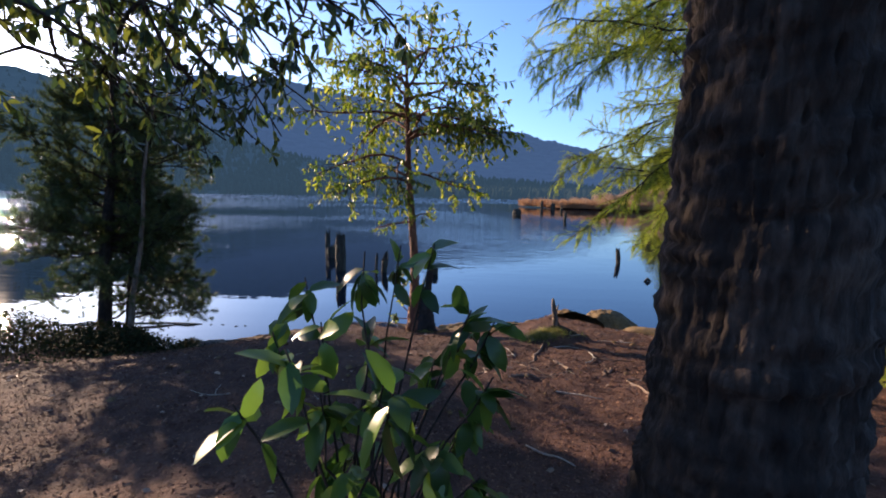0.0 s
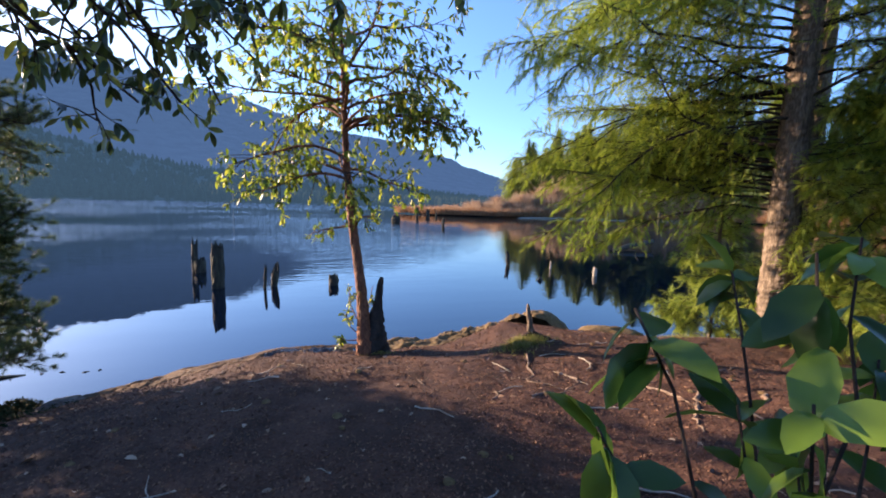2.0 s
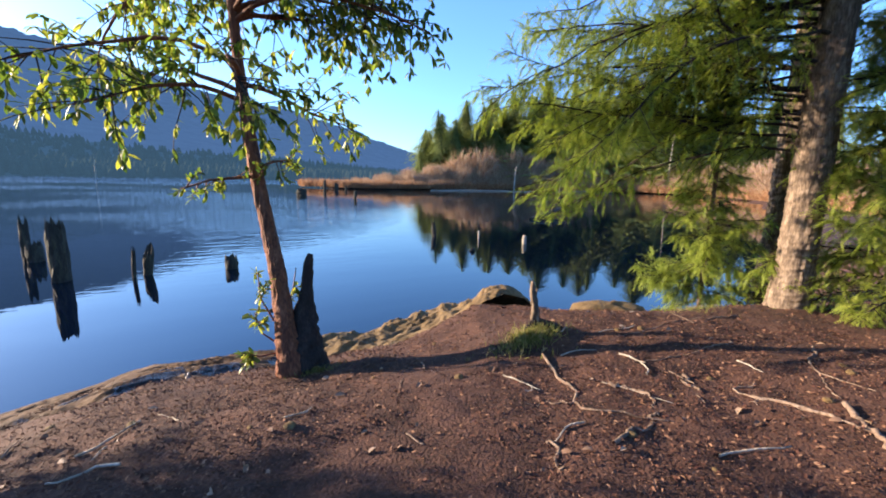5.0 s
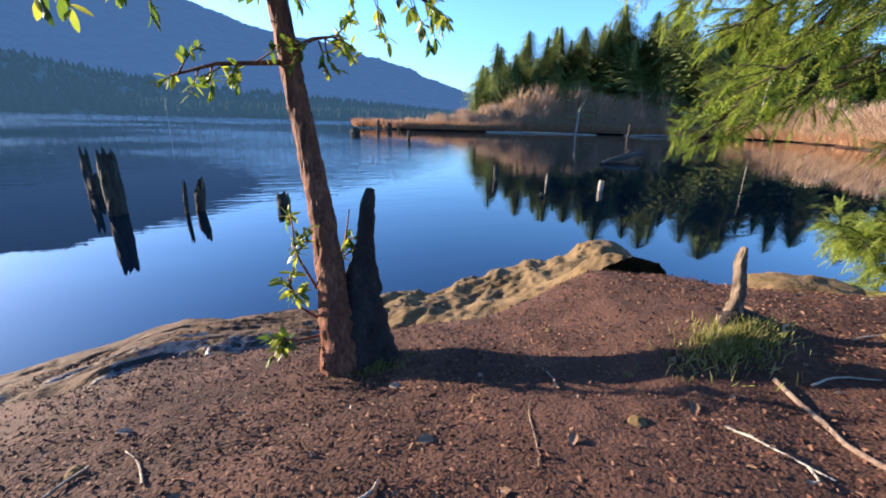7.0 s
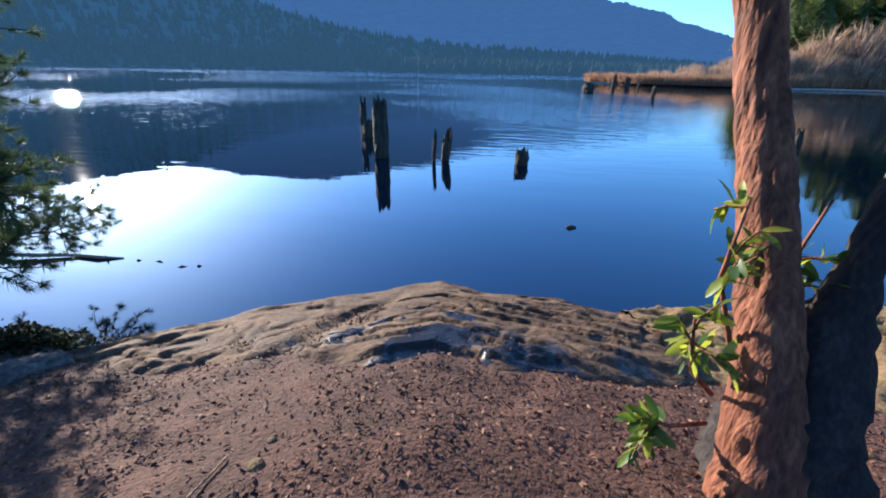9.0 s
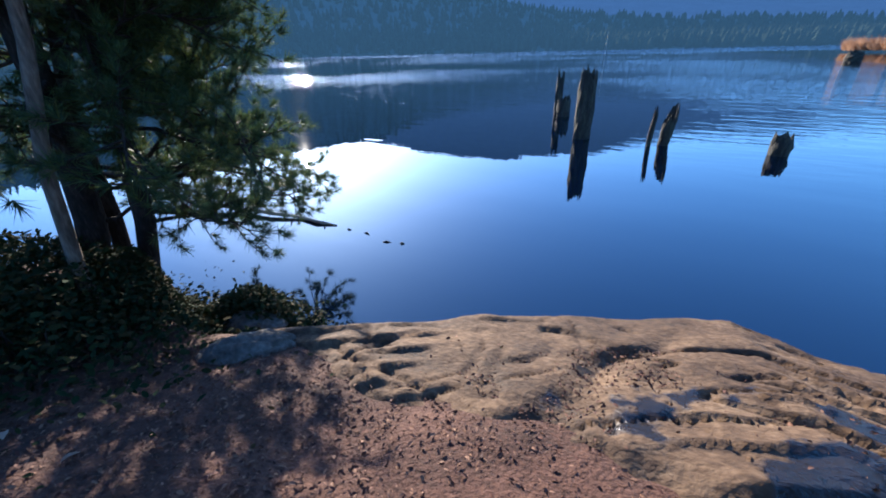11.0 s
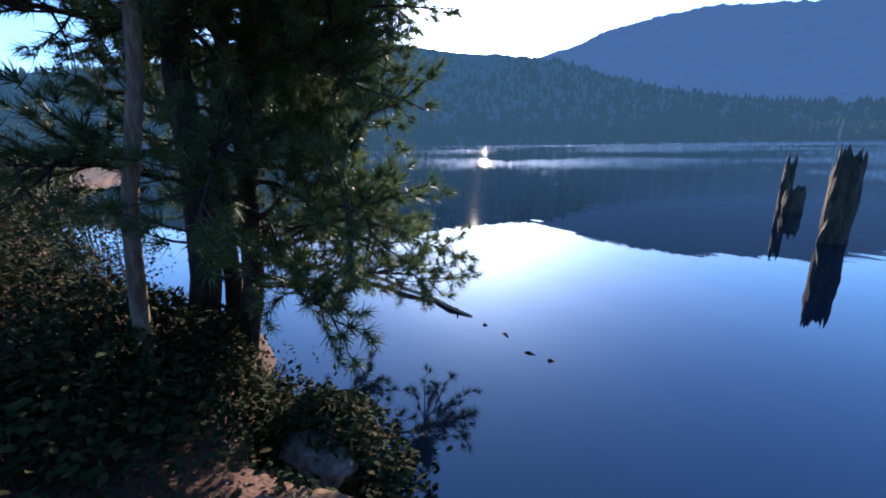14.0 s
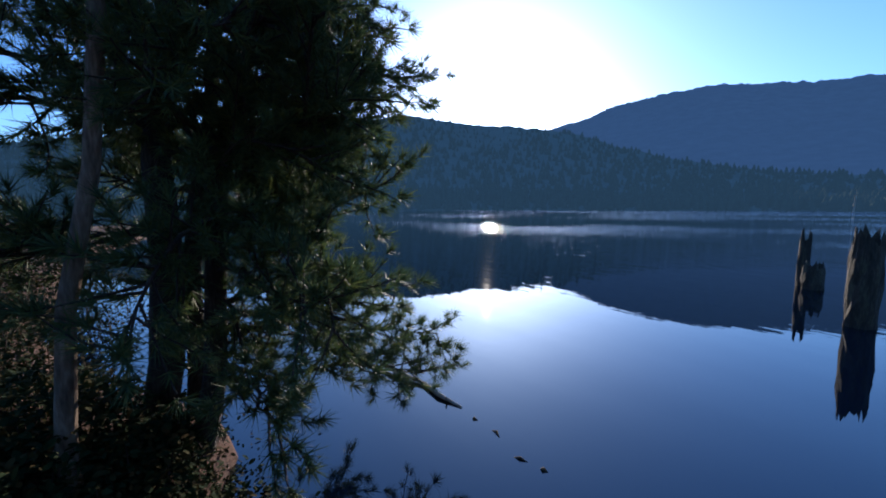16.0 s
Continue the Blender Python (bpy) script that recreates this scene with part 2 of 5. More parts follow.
# ---- mesh tools ----
def mesh_of(name, verts, polys, smooth=True):
    """A mesh from an array of points and a list of face arrays, each of one face size."""
    me = bpy.data.meshes.new(name)
    verts = np.asarray(verts, dtype=np.float32)
    me.vertices.add(len(verts))
    me.vertices.foreach_set("co", verts.ravel())
    polys = [np.asarray(p, dtype=np.int32) for p in polys if len(p)]
    idx = np.concatenate([p.ravel() for p in polys])
    size = np.concatenate([np.full(len(p), p.shape[1], dtype=np.int32) for p in polys])
    start = np.concatenate([[0], np.cumsum(size)[:-1]]).astype(np.int32)
    me.loops.add(len(idx))
    me.loops.foreach_set("vertex_index", idx)
    me.polygons.add(len(size))
    me.polygons.foreach_set("loop_start", start)
    me.polygons.foreach_set("use_smooth", np.full(len(size), smooth, dtype=bool))
    me.update(calc_edges=True)
    me.validate()
    return me


def part(name, me, material, parent=None, label=""):
    ob = new(name, me)
    me.materials.append(material)
    if parent:
        ob.parent = parent
    if label:
        ob["label"] = label
    return ob


def thing(name, at, label, category, group="", kind=""):
    ob = new(name)
    ob.location = at
    ob.empty_display_size = 0.1
    return tagged(ob, label, category, group, kind)


def unit(v):
    v = np.asarray(v, dtype=float)
    return v / np.maximum(np.linalg.norm(v, axis=-1, keepdims=True), 1e-9)


def fnoise(x, y, s, seed=0, octaves=3):
    """Smooth value noise on arrays."""
    x, y = np.asarray(x, float) * s + seed * 17.3, np.asarray(y, float) * s + seed * 9.1
    out, amp, tot = 0.0, 1.0, 0.0
    for o in range(octaves):
        xi, yi = np.floor(x), np.floor(y)
        fx, fy = x - xi, y - yi
        fx, fy = fx * fx * (3 - 2 * fx), fy * fy * (3 - 2 * fy)

        def h(a, b):
            v = np.sin(a * 127.1 + b * 311.7 + o * 57.0) * 43758.5453
            return v - np.floor(v)
        v = (h(xi, yi) * (1 - fx) + h(xi + 1, yi) * fx) * (1 - fy) + (h(xi, yi + 1) * (1 - fx) + h(xi + 1, yi + 1) * fx) * fy
        out, tot = out + amp * v, tot + amp
        x, y, amp = x * 2.03 + 5.2, y * 2.03 + 1.3, amp * 0.5
    return out / tot * 2 - 1


def resample(points, radii, n, dense=0.0):
    p, r = np.asarray(points, float), np.asarray(radii, float)
    d = np.concatenate([[0], np.cumsum(np.linalg.norm(np.diff(p, axis=0), axis=1))])
    q = np.linspace(0, d[-1], n) if not dense else np.concatenate([np.linspace(0, dense, n - 30), np.linspace(dense, d[-1], 31)[1:]])
    return np.stack([np.interp(q, d, p[:, i]) for i in range(3)], -1), np.interp(q, d, r)


def tube(points, radii, sides=10, rough=0.0, seed=0, cap=True, furrow=0.0, fk=5.0):
    """Verts and faces of a tapering, uneven limb."""
    p = np.asarray(points, float)
    r = np.asarray(radii, float)
    d = unit(np.gradient(p, axis=0))
    ref = np.where(np.abs(d[:, 2:3]) > 0.9, np.array([[1.0, 0, 0]]), np.array([[0, 0, 1.0]]))
    u = unit(np.cross(d, ref))
    for i in range(1, len(u)):
        u[i] = unit(u[i - 1] - d[i] * np.dot(u[i - 1], d[i]))
    w = np.cross(d, u)
    a = np.linspace(0, 2 * np.pi, sides, endpoint=False)
    rr = r[:, None] * np.ones(sides)
    if rough:
        k = np.arange(len(p))[:, None] * 0.9
        rr = rr * (1 + rough * fnoise(np.cos(a)[None] * 1.6 + k * 0.15, np.sin(a)[None] * 1.6 + k * 0.5, 1.3, seed, 3))
    if furrow:
        zz = p[:, 2:3]
        g = np.abs(fnoise(np.cos(a)[None] * fk + 1.1 * zz, np.sin(a)[None] * fk + 2.6 * zz, 1.0, seed + 3, 2))
        h = np.abs(fnoise(np.cos(a)[None] * fk * 1.6 + 3.0 * zz, np.sin(a)[None] * fk * 1.6 - 6.0 * zz, 1.0, seed + 5, 2))
        rr = rr + furrow * (np.minimum(g * 4.5, 1.0) - 0.7) + furrow * 0.35 * (np.minimum(h * 4, 1.0) - 0.7)
    v = p[:, None] + rr[..., None] * (np.cos(a)[None, :, None] * u[:, None] + np.sin(a)[None, :, None] * w[:, None])
    v = v.reshape(-1, 3)
    i, j = np.meshgrid(np.arange(len(p) - 1), np.arange(sides), indexing="ij")
    jn = (j + 1) % sides
    q = np.stack([i * sides + j, i * sides + jn, (i + 1) * sides + jn, (i + 1) * sides + j], -1).reshape(-1, 4)
    tris = np.zeros((0, 3), int)
    if cap:
        c = len(v)
        v = np.vstack([v, p[-1:] + d[-1:] * r[-1] * 0.3])
        b = (len(p) - 1) * sides
        tris = np.array([[b + s, b + (s + 1) % sides, c] for s in range(sides)])
    return v, [q, tris]


def joined(pieces):
    vs, fs, off = [], {}, 0
    for v, polys in pieces:
        vs.append(v)
        for f in polys:
            if len(f):
                fs.setdefault(f.shape[1], []).append(np.asarray(f) + off)
        off += len(v)
    return np.vstack(vs), [np.vstack(f) for f in fs.values()]


def scatter(tv, tf, at, axis, up, size):
    """Copies of a template (x along axis, z along up) as one set of verts and faces."""
    at, axis, up = np.asarray(at, float), unit(axis), np.asarray(up, float)
    y = unit(np.cross(up, axis))
    z = np.cross(axis, y)
    size = np.asarray(size, float)
    size = size[:, None, None] if size.ndim == 1 else size[:, None, :]
    t = tv[None] * size
    v = at[:, None] + t[..., 0:1] * axis[:, None] + t[..., 1:2] * y[:, None] + t[..., 2:3] * z[:, None]
    n = len(tv)
    f = (tf[None] + (np.arange(len(at)) * n)[:, None, None]).reshape(-1, tf.shape[1])
    return v.reshape(-1, 3), [f]


def leaf_template(width=0.36, fold=0.12, curl=0.15):
    xs = np.array([0.0, 0.22, 0.55, 0.85, 1.0])
    ws = np.array([0.03, 0.75, 1.0, 0.6, 0.02]) * width / 2
    v = []
    for x, w in zip(xs, ws):
        z = -curl * x * x
        v += [(x, -w, z + fold * w * 2), (x, 0, z), (x, w, z + fold * w * 2)]
    f = []
    for i in range(4):
        a = i * 3
        f += [(a, a + 3, a + 4, a + 1), (a + 1, a + 4, a + 5, a + 2)]
    return np.array(v), np.array(f)


def spray_template(n=8, droop=0.12, reach=0.2):
    """A flat fir spray, one unit long: needles to both sides of a twig."""
    v, f = [], []
    for i in range(n):
        x = 0.08 + 0.9 * i / (n - 1)
        ln_ = reach * (1 - 0.65 * (i / (n - 1)) ** 2)
        for s in (-1, 1):
            b = len(v)
            z = -droop * x * x
            v += [(x - 0.04, 0, z), (x + 0.04, 0, z), (x + ln_ * 0.55, s * ln_, z - 0.05)]
            f.append((b, b + 1, b + 2))
    return np.array(v), np.array(f)


def tuft_template(n=26, seed=3):
    """A pine tuft: long needles that stand out round the end of a twig."""
    r = np.random.default_rng(seed)
    v, f = [], []
    for i in range(n):
        a = i * 2.399
        tilt = 0.25 + 1.0 * (i / n)
        d = np.array([math.cos(tilt), math.sin(tilt) * math.cos(a), math.sin(tilt) * math.sin(a)])
        side = unit(np.cross(d, r.normal(size=3)))
        base = np.array([0.35 * (1 - i / n), 0, 0])
        b = len(v)
        v += [base - side * 0.035, base + side * 0.035, base + d * (0.75 + 0.35 * r.random())]
        f.append((b, b + 1, b + 2))
    return np.array(v), np.array(f)


def limb(start, way, length, droop=0.0, wiggle=0.1, n=9, rng=RNG):
    p, d = [np.array(start, float)], unit(np.array(way, float))
    step = length / (n - 1)
    for i in range(n - 1):
        d = unit(d + np.array([0, 0, -droop / n]) + rng.normal(0, wiggle / 2, 3))
        p.append(p[-1] + d * step)
    return np.array(p)

# ---- the lie of the land ----
WATER = -1.98
SHORE = np.array([(12, 8.2), (8, 8.6), (6.3, 9.2), (5.6, 9.7), (6.2, 10.5), (6.4, 11.3), (5.9, 12.0), (4.8, 12.2), (3.5, 11.9), (2.3, 11.6),
                  (1.2, 11.7), (0.6, 11.65), (-0.25, 11.8), (-1.4, 12.1), (-2.7, 11.5), (-3.5, 11.0), (-3.95, 10.65), (-4.45, 10.35), (-4.9, 10.08),
                  (-5.3, 9.78), (-5.9, 9.7), (-6.5, 9.95), (-7.3, 10.25), (-8.2, 9.8), (-9, 8.9), (-14, 7.5), (-30, 6), (-60, 10), (-120, -30), (-400, -400), (400, -400), (500, 300), (260, 330), (120, 190), (62, 168),
                  (28, 152), (37, 133), (53, 124), (76, 126), (98, 122), (118, 112), (140, 100), (140, 78), (110, 50), (60, 26), (25, 13)], float)


def inland(x, y):
    """Metres from the shoreline, positive on land."""
    x, y = np.asarray(x, float), np.asarray(y, float)
    best = np.full(x.shape, 1e9)
    inside = np.zeros(x.shape, bool)
    for a, b in zip(SHORE, np.roll(SHORE, -1, axis=0)):
        e = b - a
        t = np.clip(((x - a[0]) * e[0] + (y - a[1]) * e[1]) / (e @ e), 0, 1)
        best = np.minimum(best, np.hypot(x - a[0] - t * e[0], y - a[1] - t * e[1]))
        if a[1] != b[1]:
            cross = ((a[1] > y) != (b[1] > y)) & (x < (b[0] - a[0]) * (y - a[1]) / (b[1] - a[1]) + a[0])
            inside ^= cross
    return np.where(inside, best, -best)


def step01(v, a, b):
    t = np.clip((v - a) / (b - a), 0, 1)
    return t * t * (3 - 2 * t)


def ground_z(x, y):
    x, y = np.asarray(x, float), np.asarray(y, float)
    s = inland(x, y)
    near = np.exp(-(np.maximum(np.hypot(x, y - 6) - 16, 0) / 10) ** 2)
    steep = 1.3 * step01(x, 1.5, 4.5) * step01(-y, -10.6, -9) * np.clip(s, 0, 2.2)
    rise = np.interp(s + steep, [0, 1.8, 3.1, 4.4, 5.5, 6.5, 7.7, 8.6, 12, 20, 60], [0, .56, 1.0, 1.30, 1.42, 1.48, 1.68, 1.95, 2.85, 4.3, 7])
    bank = WATER + 0.45 + rise + 0.05 * fnoise(x, y, 0.7, 1) + 0.02 * fnoise(x, y, 3, 2)
    bank = bank + 0.13 * np.exp(-((x - 2.75) / 0.45) ** 2 - ((y - 7.5) / 0.35) ** 2)
    shelf = WATER + 0.3 + 0.02 * np.maximum(s, 0)
    land = bank * near + shelf * (1 - near)
    bed = WATER - 0.25 - np.minimum(-s * 0.9, 3.0)
    k = step01(s, -0.25, 0.12)
    return land * k + bed * (1 - k)


def axis_of(lo, hi, fine, far):
    inner = np.arange(lo, hi, fine)
    out, d = [], fine
    p = 0.0
    while p < far:
        d *= 1.14
        p += d
        out.append(p)
    out = np.array(out)
    return np.concatenate([lo - out[::-1], inner, inner[-1] + out])


def grid_mesh(name, xs, ys, zfun):
    gx, gy = np.meshgrid(xs, ys, indexing="xy")
    z = zfun(gx, gy)
    v = np.stack([gx, gy, z], -1).reshape(-1, 3)
    nx, ny = len(xs), len(ys)
    i, j = np.meshgrid(np.arange(nx - 1), np.arange(ny - 1), indexing="xy")
    q = np.stack([j * nx + i, j * nx + i + 1, (j + 1) * nx + i + 1, (j + 1) * nx + i], -1).reshape(-1, 4)
    return mesh_of(name, v, [q])


def rock_reach(x):
    """How far inland bare rock shows, along the shore."""
    return np.interp(x, [-7.6, -5.6, -4.7, -4.1, -3.4, -2.4, -1.6, -0.6, 0.8, 2.0, 3.5, 5.0, 6.5], [-0.6, -0.4, 0.0, 0.4, 0.95, 1.35, 2.0, 1.9, 1.6, 1.8, 2.3, 2.0, 1.6])


def soil_z(x, y):
    z = ground_z(x, y)
    near = np.exp(-(np.maximum(np.hypot(x, y - 6) - 12, 0) / 5) ** 2)
    s = inland(x, y)
    crumbs = 0.012 * fnoise(x, y, 16, 5, 3) + 0.018 * fnoise(x, y, 5, 6, 2)
    rockbed = (1 - step01(s, rock_reach(x) - 0.15, rock_reach(x) + 0.5)) * near * (x < 7.5) * (s > -0.3)
    return z + near * crumbs * (s > 0) - 0.10 * rockbed


tagged(part("ground", grid_mesh("ground", axis_of(-9, 9.5, 0.055, 1500), axis_of(-1, 13.5, 0.055, 1500), soil_z), M_SOIL),
       "bare brown forest soil sloping down to a lake", "ground", kind="structure")
lake = grid_mesh("water", axis_of(-30, 60, 6, 1800), axis_of(0, 120, 6, 1800), lambda x, y: np.full(x.shape, WATER))
tagged(part("water", lake, M_WATER), "calm deep blue lake water with faint ripples", "lake", kind="structure")


# ---- rock of the shore ----
def bedded(x, y, seed):
    """Thin worn beds that run along the shore, long cracks and pits."""
    s = inland(x, y)
    w = s + 0.22 * fnoise(x, y, 0.5, seed)
    t = w * 4.6 + 1.3 * fnoise(x, y, 0.5, seed + 1)
    f = t - np.floor(t)
    mask = step01(fnoise(x, y, 0.8, seed + 2), -0.15, 0.3)
    steps = (0.045 * f ** 2 - 0.045 * step01(f, 0.9, 1.0)) * mask
    along = np.abs(fnoise(x * 0.45, w * 2.6, 1.5, seed + 3, 2))
    crack = -0.06 * np.exp(-(along / 0.03) ** 2) * step01(fnoise(x, y, 0.7, seed + 8), -0.3, 0.15)
    over = np.abs(fnoise(x * 1.3 + 0.5 * w, w * 0.6, 1.1, seed + 4, 2))
    crack2 = -0.05 * np.exp(-(over / 0.02) ** 2) * step01(fnoise(x, y, 0.6, seed + 9), 0.0, 0.3)
    gully = -0.06 * np.exp(-((x + 2.0 + 0.5 * (s - 0.9) + 0.25 * fnoise(x, y, 1.2, seed + 12)) / 0.13) ** 2) * step01(s, 0.35, 0.8)
    joint = -0.045 * np.exp(-(fnoise(0.45 * x + 0.2 * y, y + 0.25 * x, 1.7, seed + 14, 3) / 0.035) ** 2) * step01(fnoise(x, y, 0.9, seed + 16), -0.35, 0.0)
    joint = joint - 0.03 * np.exp(-(fnoise(x + 0.6 * y, 0.5 * y - 0.4 * x, 1.9, seed + 17, 3) / 0.035) ** 2) * step01(fnoise(x, y, 1.1, seed + 18), -0.2, 0.15)
    return (steps + crack + crack2 + gully + joint + 0.055 * fnoise(x, y, 0.9, seed + 5, 3) + 0.026 * fnoise(x * 0.6, y, 3.2, seed + 7, 3)
            + 0.008 * fnoise(x * 0.7, y, 11, seed + 6, 3))


def slab_z(x, y):
    s = inland(x, y)
    z = ground_z(x, y) + bedded(x, y, 11)
    reach = rock_reach(x)
    edge = step01(s, reach - 0.05, reach + 0.75) + 0.6 * fnoise(x, y, 1.3, 21, 3) * step01(s, reach - 0.35, reach + 0.2)
    z = z + 0.03 - 0.2 * np.clip(edge, 0, 1.4)
    # rounded lip, then straight down into the water
    return np.where(s < 0.35, z - 0.12 * (0.35 - s) ** 2 - np.clip(-s, 0, 1) * 1.2, z)


def crag_z(x, y):
    s = inland(x, y)
    z = ground_z(x, y) + 0.6 * bedded(x, y, 31) + 0.10 * fnoise(x, y, 1.1, 33, 2) + 0.06 * fnoise(x, y, 2.6, 34, 3) + 0.015 * fnoise(x, y, 8, 37, 3)
    crest = fnoise(0.6 * (x + y), 1.5 * (y - x), 1.3, 38, 3)
    z = z + 0.16 * (0.35 - np.abs(crest)) + 0.02 * (np.floor(4 * (crest + 1)) - 4 * (crest + 1) + 0.5)
    hump = 0.42 * np.exp(-(((x - 5.3) / 0.9) ** 2 + ((y - 11.15) / 0.75) ** 2)) + 0.16 * np.exp(-(((x - 3.9) / 1.2) ** 2 + ((y - 11.6) / 0.6) ** 2))
    hump = hump + 0.14 * np.exp(-(((x - 1.6) / 0.8) ** 2 + ((y - 11.5) / 0.35) ** 2))
    edge = step01(s, 1.5, 2.8) + 0.6 * fnoise(x, y, 0.9, 35, 3) * step01(s, 1.0, 1.9)
    z = z + hump + 0.02 - 0.22 * np.clip(edge, 0, 1.4)
    return np.where(s < 0.3, z - np.clip(0.3 - s, 0, 1) ** 2 * 0.8, z)


tagged(part("rock_slab", grid_mesh("rock_slab", np.arange(-5.5, 0.75, 0.03), np.arange(8.6, 13.2, 0.03), slab_z), M_ROCK),
       "worn tan bedrock slab with cracks along the lake edge", "rock", kind="structure")
tagged(part("rock_outcrop", grid_mesh("rock_outcrop", np.arange(0.7, 7.9, 0.035), np.arange(9.2, 13.4, 0.035), crag_z), M_ROCK2),
       "sunlit rounded ochre bedrock hump at the water", "rock", kind="structure")


def boulder(at, size, seed, material, label, turn=0.0):
    bm = bmesh.new()
    bmesh.ops.create_icosphere(bm, subdivisions=4, radius=1)
    for v in bm.verts:
        d = v.co.normalized()
        k = 1 + 0.22 * noise.noise(d * 1.3 + Vector((seed, 0, 0))) + 0.10 * noise.noise(d * 3.1 + Vector((0, seed, 0))) + 0.04 * noise.noise(d * 8)
        # flattened facets
        k *= 1 - 0.12 * (abs(noise.noise(d * 2.1 + Vector((0, 0, seed)))) > 0.25) - 0.07 * abs(noise.noise(d * 5.3 + Vector((seed, 0, 0))))
        v.co = Vector((d.x * size[0], d.y * size[1], d.z * size[2])) * k
    for f in bm.faces:
        f.smooth = True
    me = bpy.data.meshes.new("boulder")
    bm.to_mesh(me)
    bm.free()
    ob = part("boulder", me, material)
    ob.location, ob.rotation_euler[2] = at, turn
    return tagged(ob, label, "rock", "boulders on the bank")


def on_ground(x, y, dz=0.0):
    return (x, y, float(soil_z(np.array([x]), np.array([y]))[0]) + dz)


boulder(on_ground(4.75, 8.0, -0.08), (0.8, 0.5, 0.27), 2, M_ROCK2, "low mossy ochre boulder at the bank's edge")
boulder(on_ground(5.75, 8.25, 0.0), (0.5, 0.35, 0.2), 5, M_ROCK2, "small sunlit ochre rock half buried in soil", 0.6)
boulder(on_ground(6.8, 8.0, 0.02), (0.6, 0.4, 0.22), 8, M_MOSS, "moss-topped rock at the foot of the fir", 0.2)
boulder(on_ground(0.05, 11.0, 0.03), (0.27, 0.18, 0.14), 3, M_ROCK, "brown loose stone on the wet rock slab", 0.3)
boulder(on_ground(-0.35, 10.05, 0.02), (0.2, 0.14, 0.09), 4, M_ROCK, "flat tan stone on the wet rock slab", 0.1)
boulder(on_ground(-4.6, 9.6, -0.02), (0.36, 0.22, 0.14), 6, M_ROCK_GREY, "grey boulder half buried beside the rock slab", 0.9)
boulder((-5.35, 10.15, WATER + 0.24), (0.36, 0.18, 0.1), 9, M_ROCK_GREY, "dark low rock jutting into the lake", 0.3)
boulder((-3.75, 11.2, WATER + 0.0), (0.2, 0.1, 0.06), 7, M_ROCK, "low wet stone just above the water", 0.2)


# ---- distant hills ----
def hill(name, az, el, d0, d1, rough, material, label):
    a = np.arange(az[0], az[-1], 0.2)
    k = np.linspace(0, 1, 36)
    A, K = np.meshgrid(np.radians(a), k, indexing="xy")
    dist = d0 + (d1 - d0) * K
    H = np.tan(np.radians(np.interp(np.degrees(A), az, el) * K ** 0.75)) * dist
    x, y = np.sin(A) * dist, np.cos(A) * dist
    z = WATER - 1 + H + 3 * K + rough * fnoise(x, y, 0.02, 4, 4) * K + rough * 0.5 * fnoise(x, y, 0.11, 6, 2) * K
    v = np.stack([x, y, z], -1).reshape(-1, 3)
    n = len(a)
    i, j = np.meshgrid(np.arange(n - 1), np.arange(len(k) - 1), indexing="xy")
    q = np.stack([j * n + i, j * n + i + 1, (j + 1) * n + i + 1, (j + 1) * n + i], -1).reshape(-1, 4)
    tagged(part(name, mesh_of(name, v, [q]), material), label, "hill", kind="structure")
    return lambda a_, k_: (np.sin(np.radians(a_)) * (d0 + (d1 - d0) * k_), np.cos(np.radians(a_)) * (d0 + (d1 - d0) * k_),
                           WATER - 1 + 3 * k_ + np.tan(np.radians(np.interp(a_, az, el) * k_ ** 0.75)) * (d0 + (d1 - d0) * k_))


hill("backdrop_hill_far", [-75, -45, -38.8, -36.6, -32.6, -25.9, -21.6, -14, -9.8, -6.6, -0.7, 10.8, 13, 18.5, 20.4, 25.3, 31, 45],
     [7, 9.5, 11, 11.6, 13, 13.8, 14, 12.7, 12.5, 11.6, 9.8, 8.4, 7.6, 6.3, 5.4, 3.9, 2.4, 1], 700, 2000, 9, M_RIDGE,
     "long wooded mountain ridge beyond the lake, painted blue with haze")
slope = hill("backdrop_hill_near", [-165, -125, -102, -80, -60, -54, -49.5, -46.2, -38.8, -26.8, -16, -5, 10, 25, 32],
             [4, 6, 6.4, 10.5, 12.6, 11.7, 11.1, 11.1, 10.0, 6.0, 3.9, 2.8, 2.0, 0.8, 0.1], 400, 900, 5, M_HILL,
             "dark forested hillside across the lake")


def conifer_template(tiers=6, sides=7, seed=1):
    r = np.random.default_rng(seed)
    v, f = [], []
    for t in range(tiers):
        z0, z1 = 0.06 + 0.86 * t / tiers, 0.06 + 0.86 * (t + 1.9) / tiers
        rad = 0.2 * (1 - t / tiers) ** 0.85 + 0.02
        b = len(v)
        v.append((0, 0, min(z1, 1.0)))
        for s in range(sides * 2):
            a = math.pi * s / sides + t
            q = rad * (1.0 if s % 2 else 0.55) * (0.8 + 0.4 * r.random())
            v.append((q * math.cos(a), q * math.sin(a), z0 - (0.03 if s % 2 else -0.02) + 0.02 * r.random()))
        for s in range(sides * 2):
            f.append((b, b + 1 + s, b + 1 + (s + 1) % (sides * 2)))
    v = np.array(v)
    return np.stack([v[:, 2], v[:, 0], v[:, 1]], -1), np.array(f)


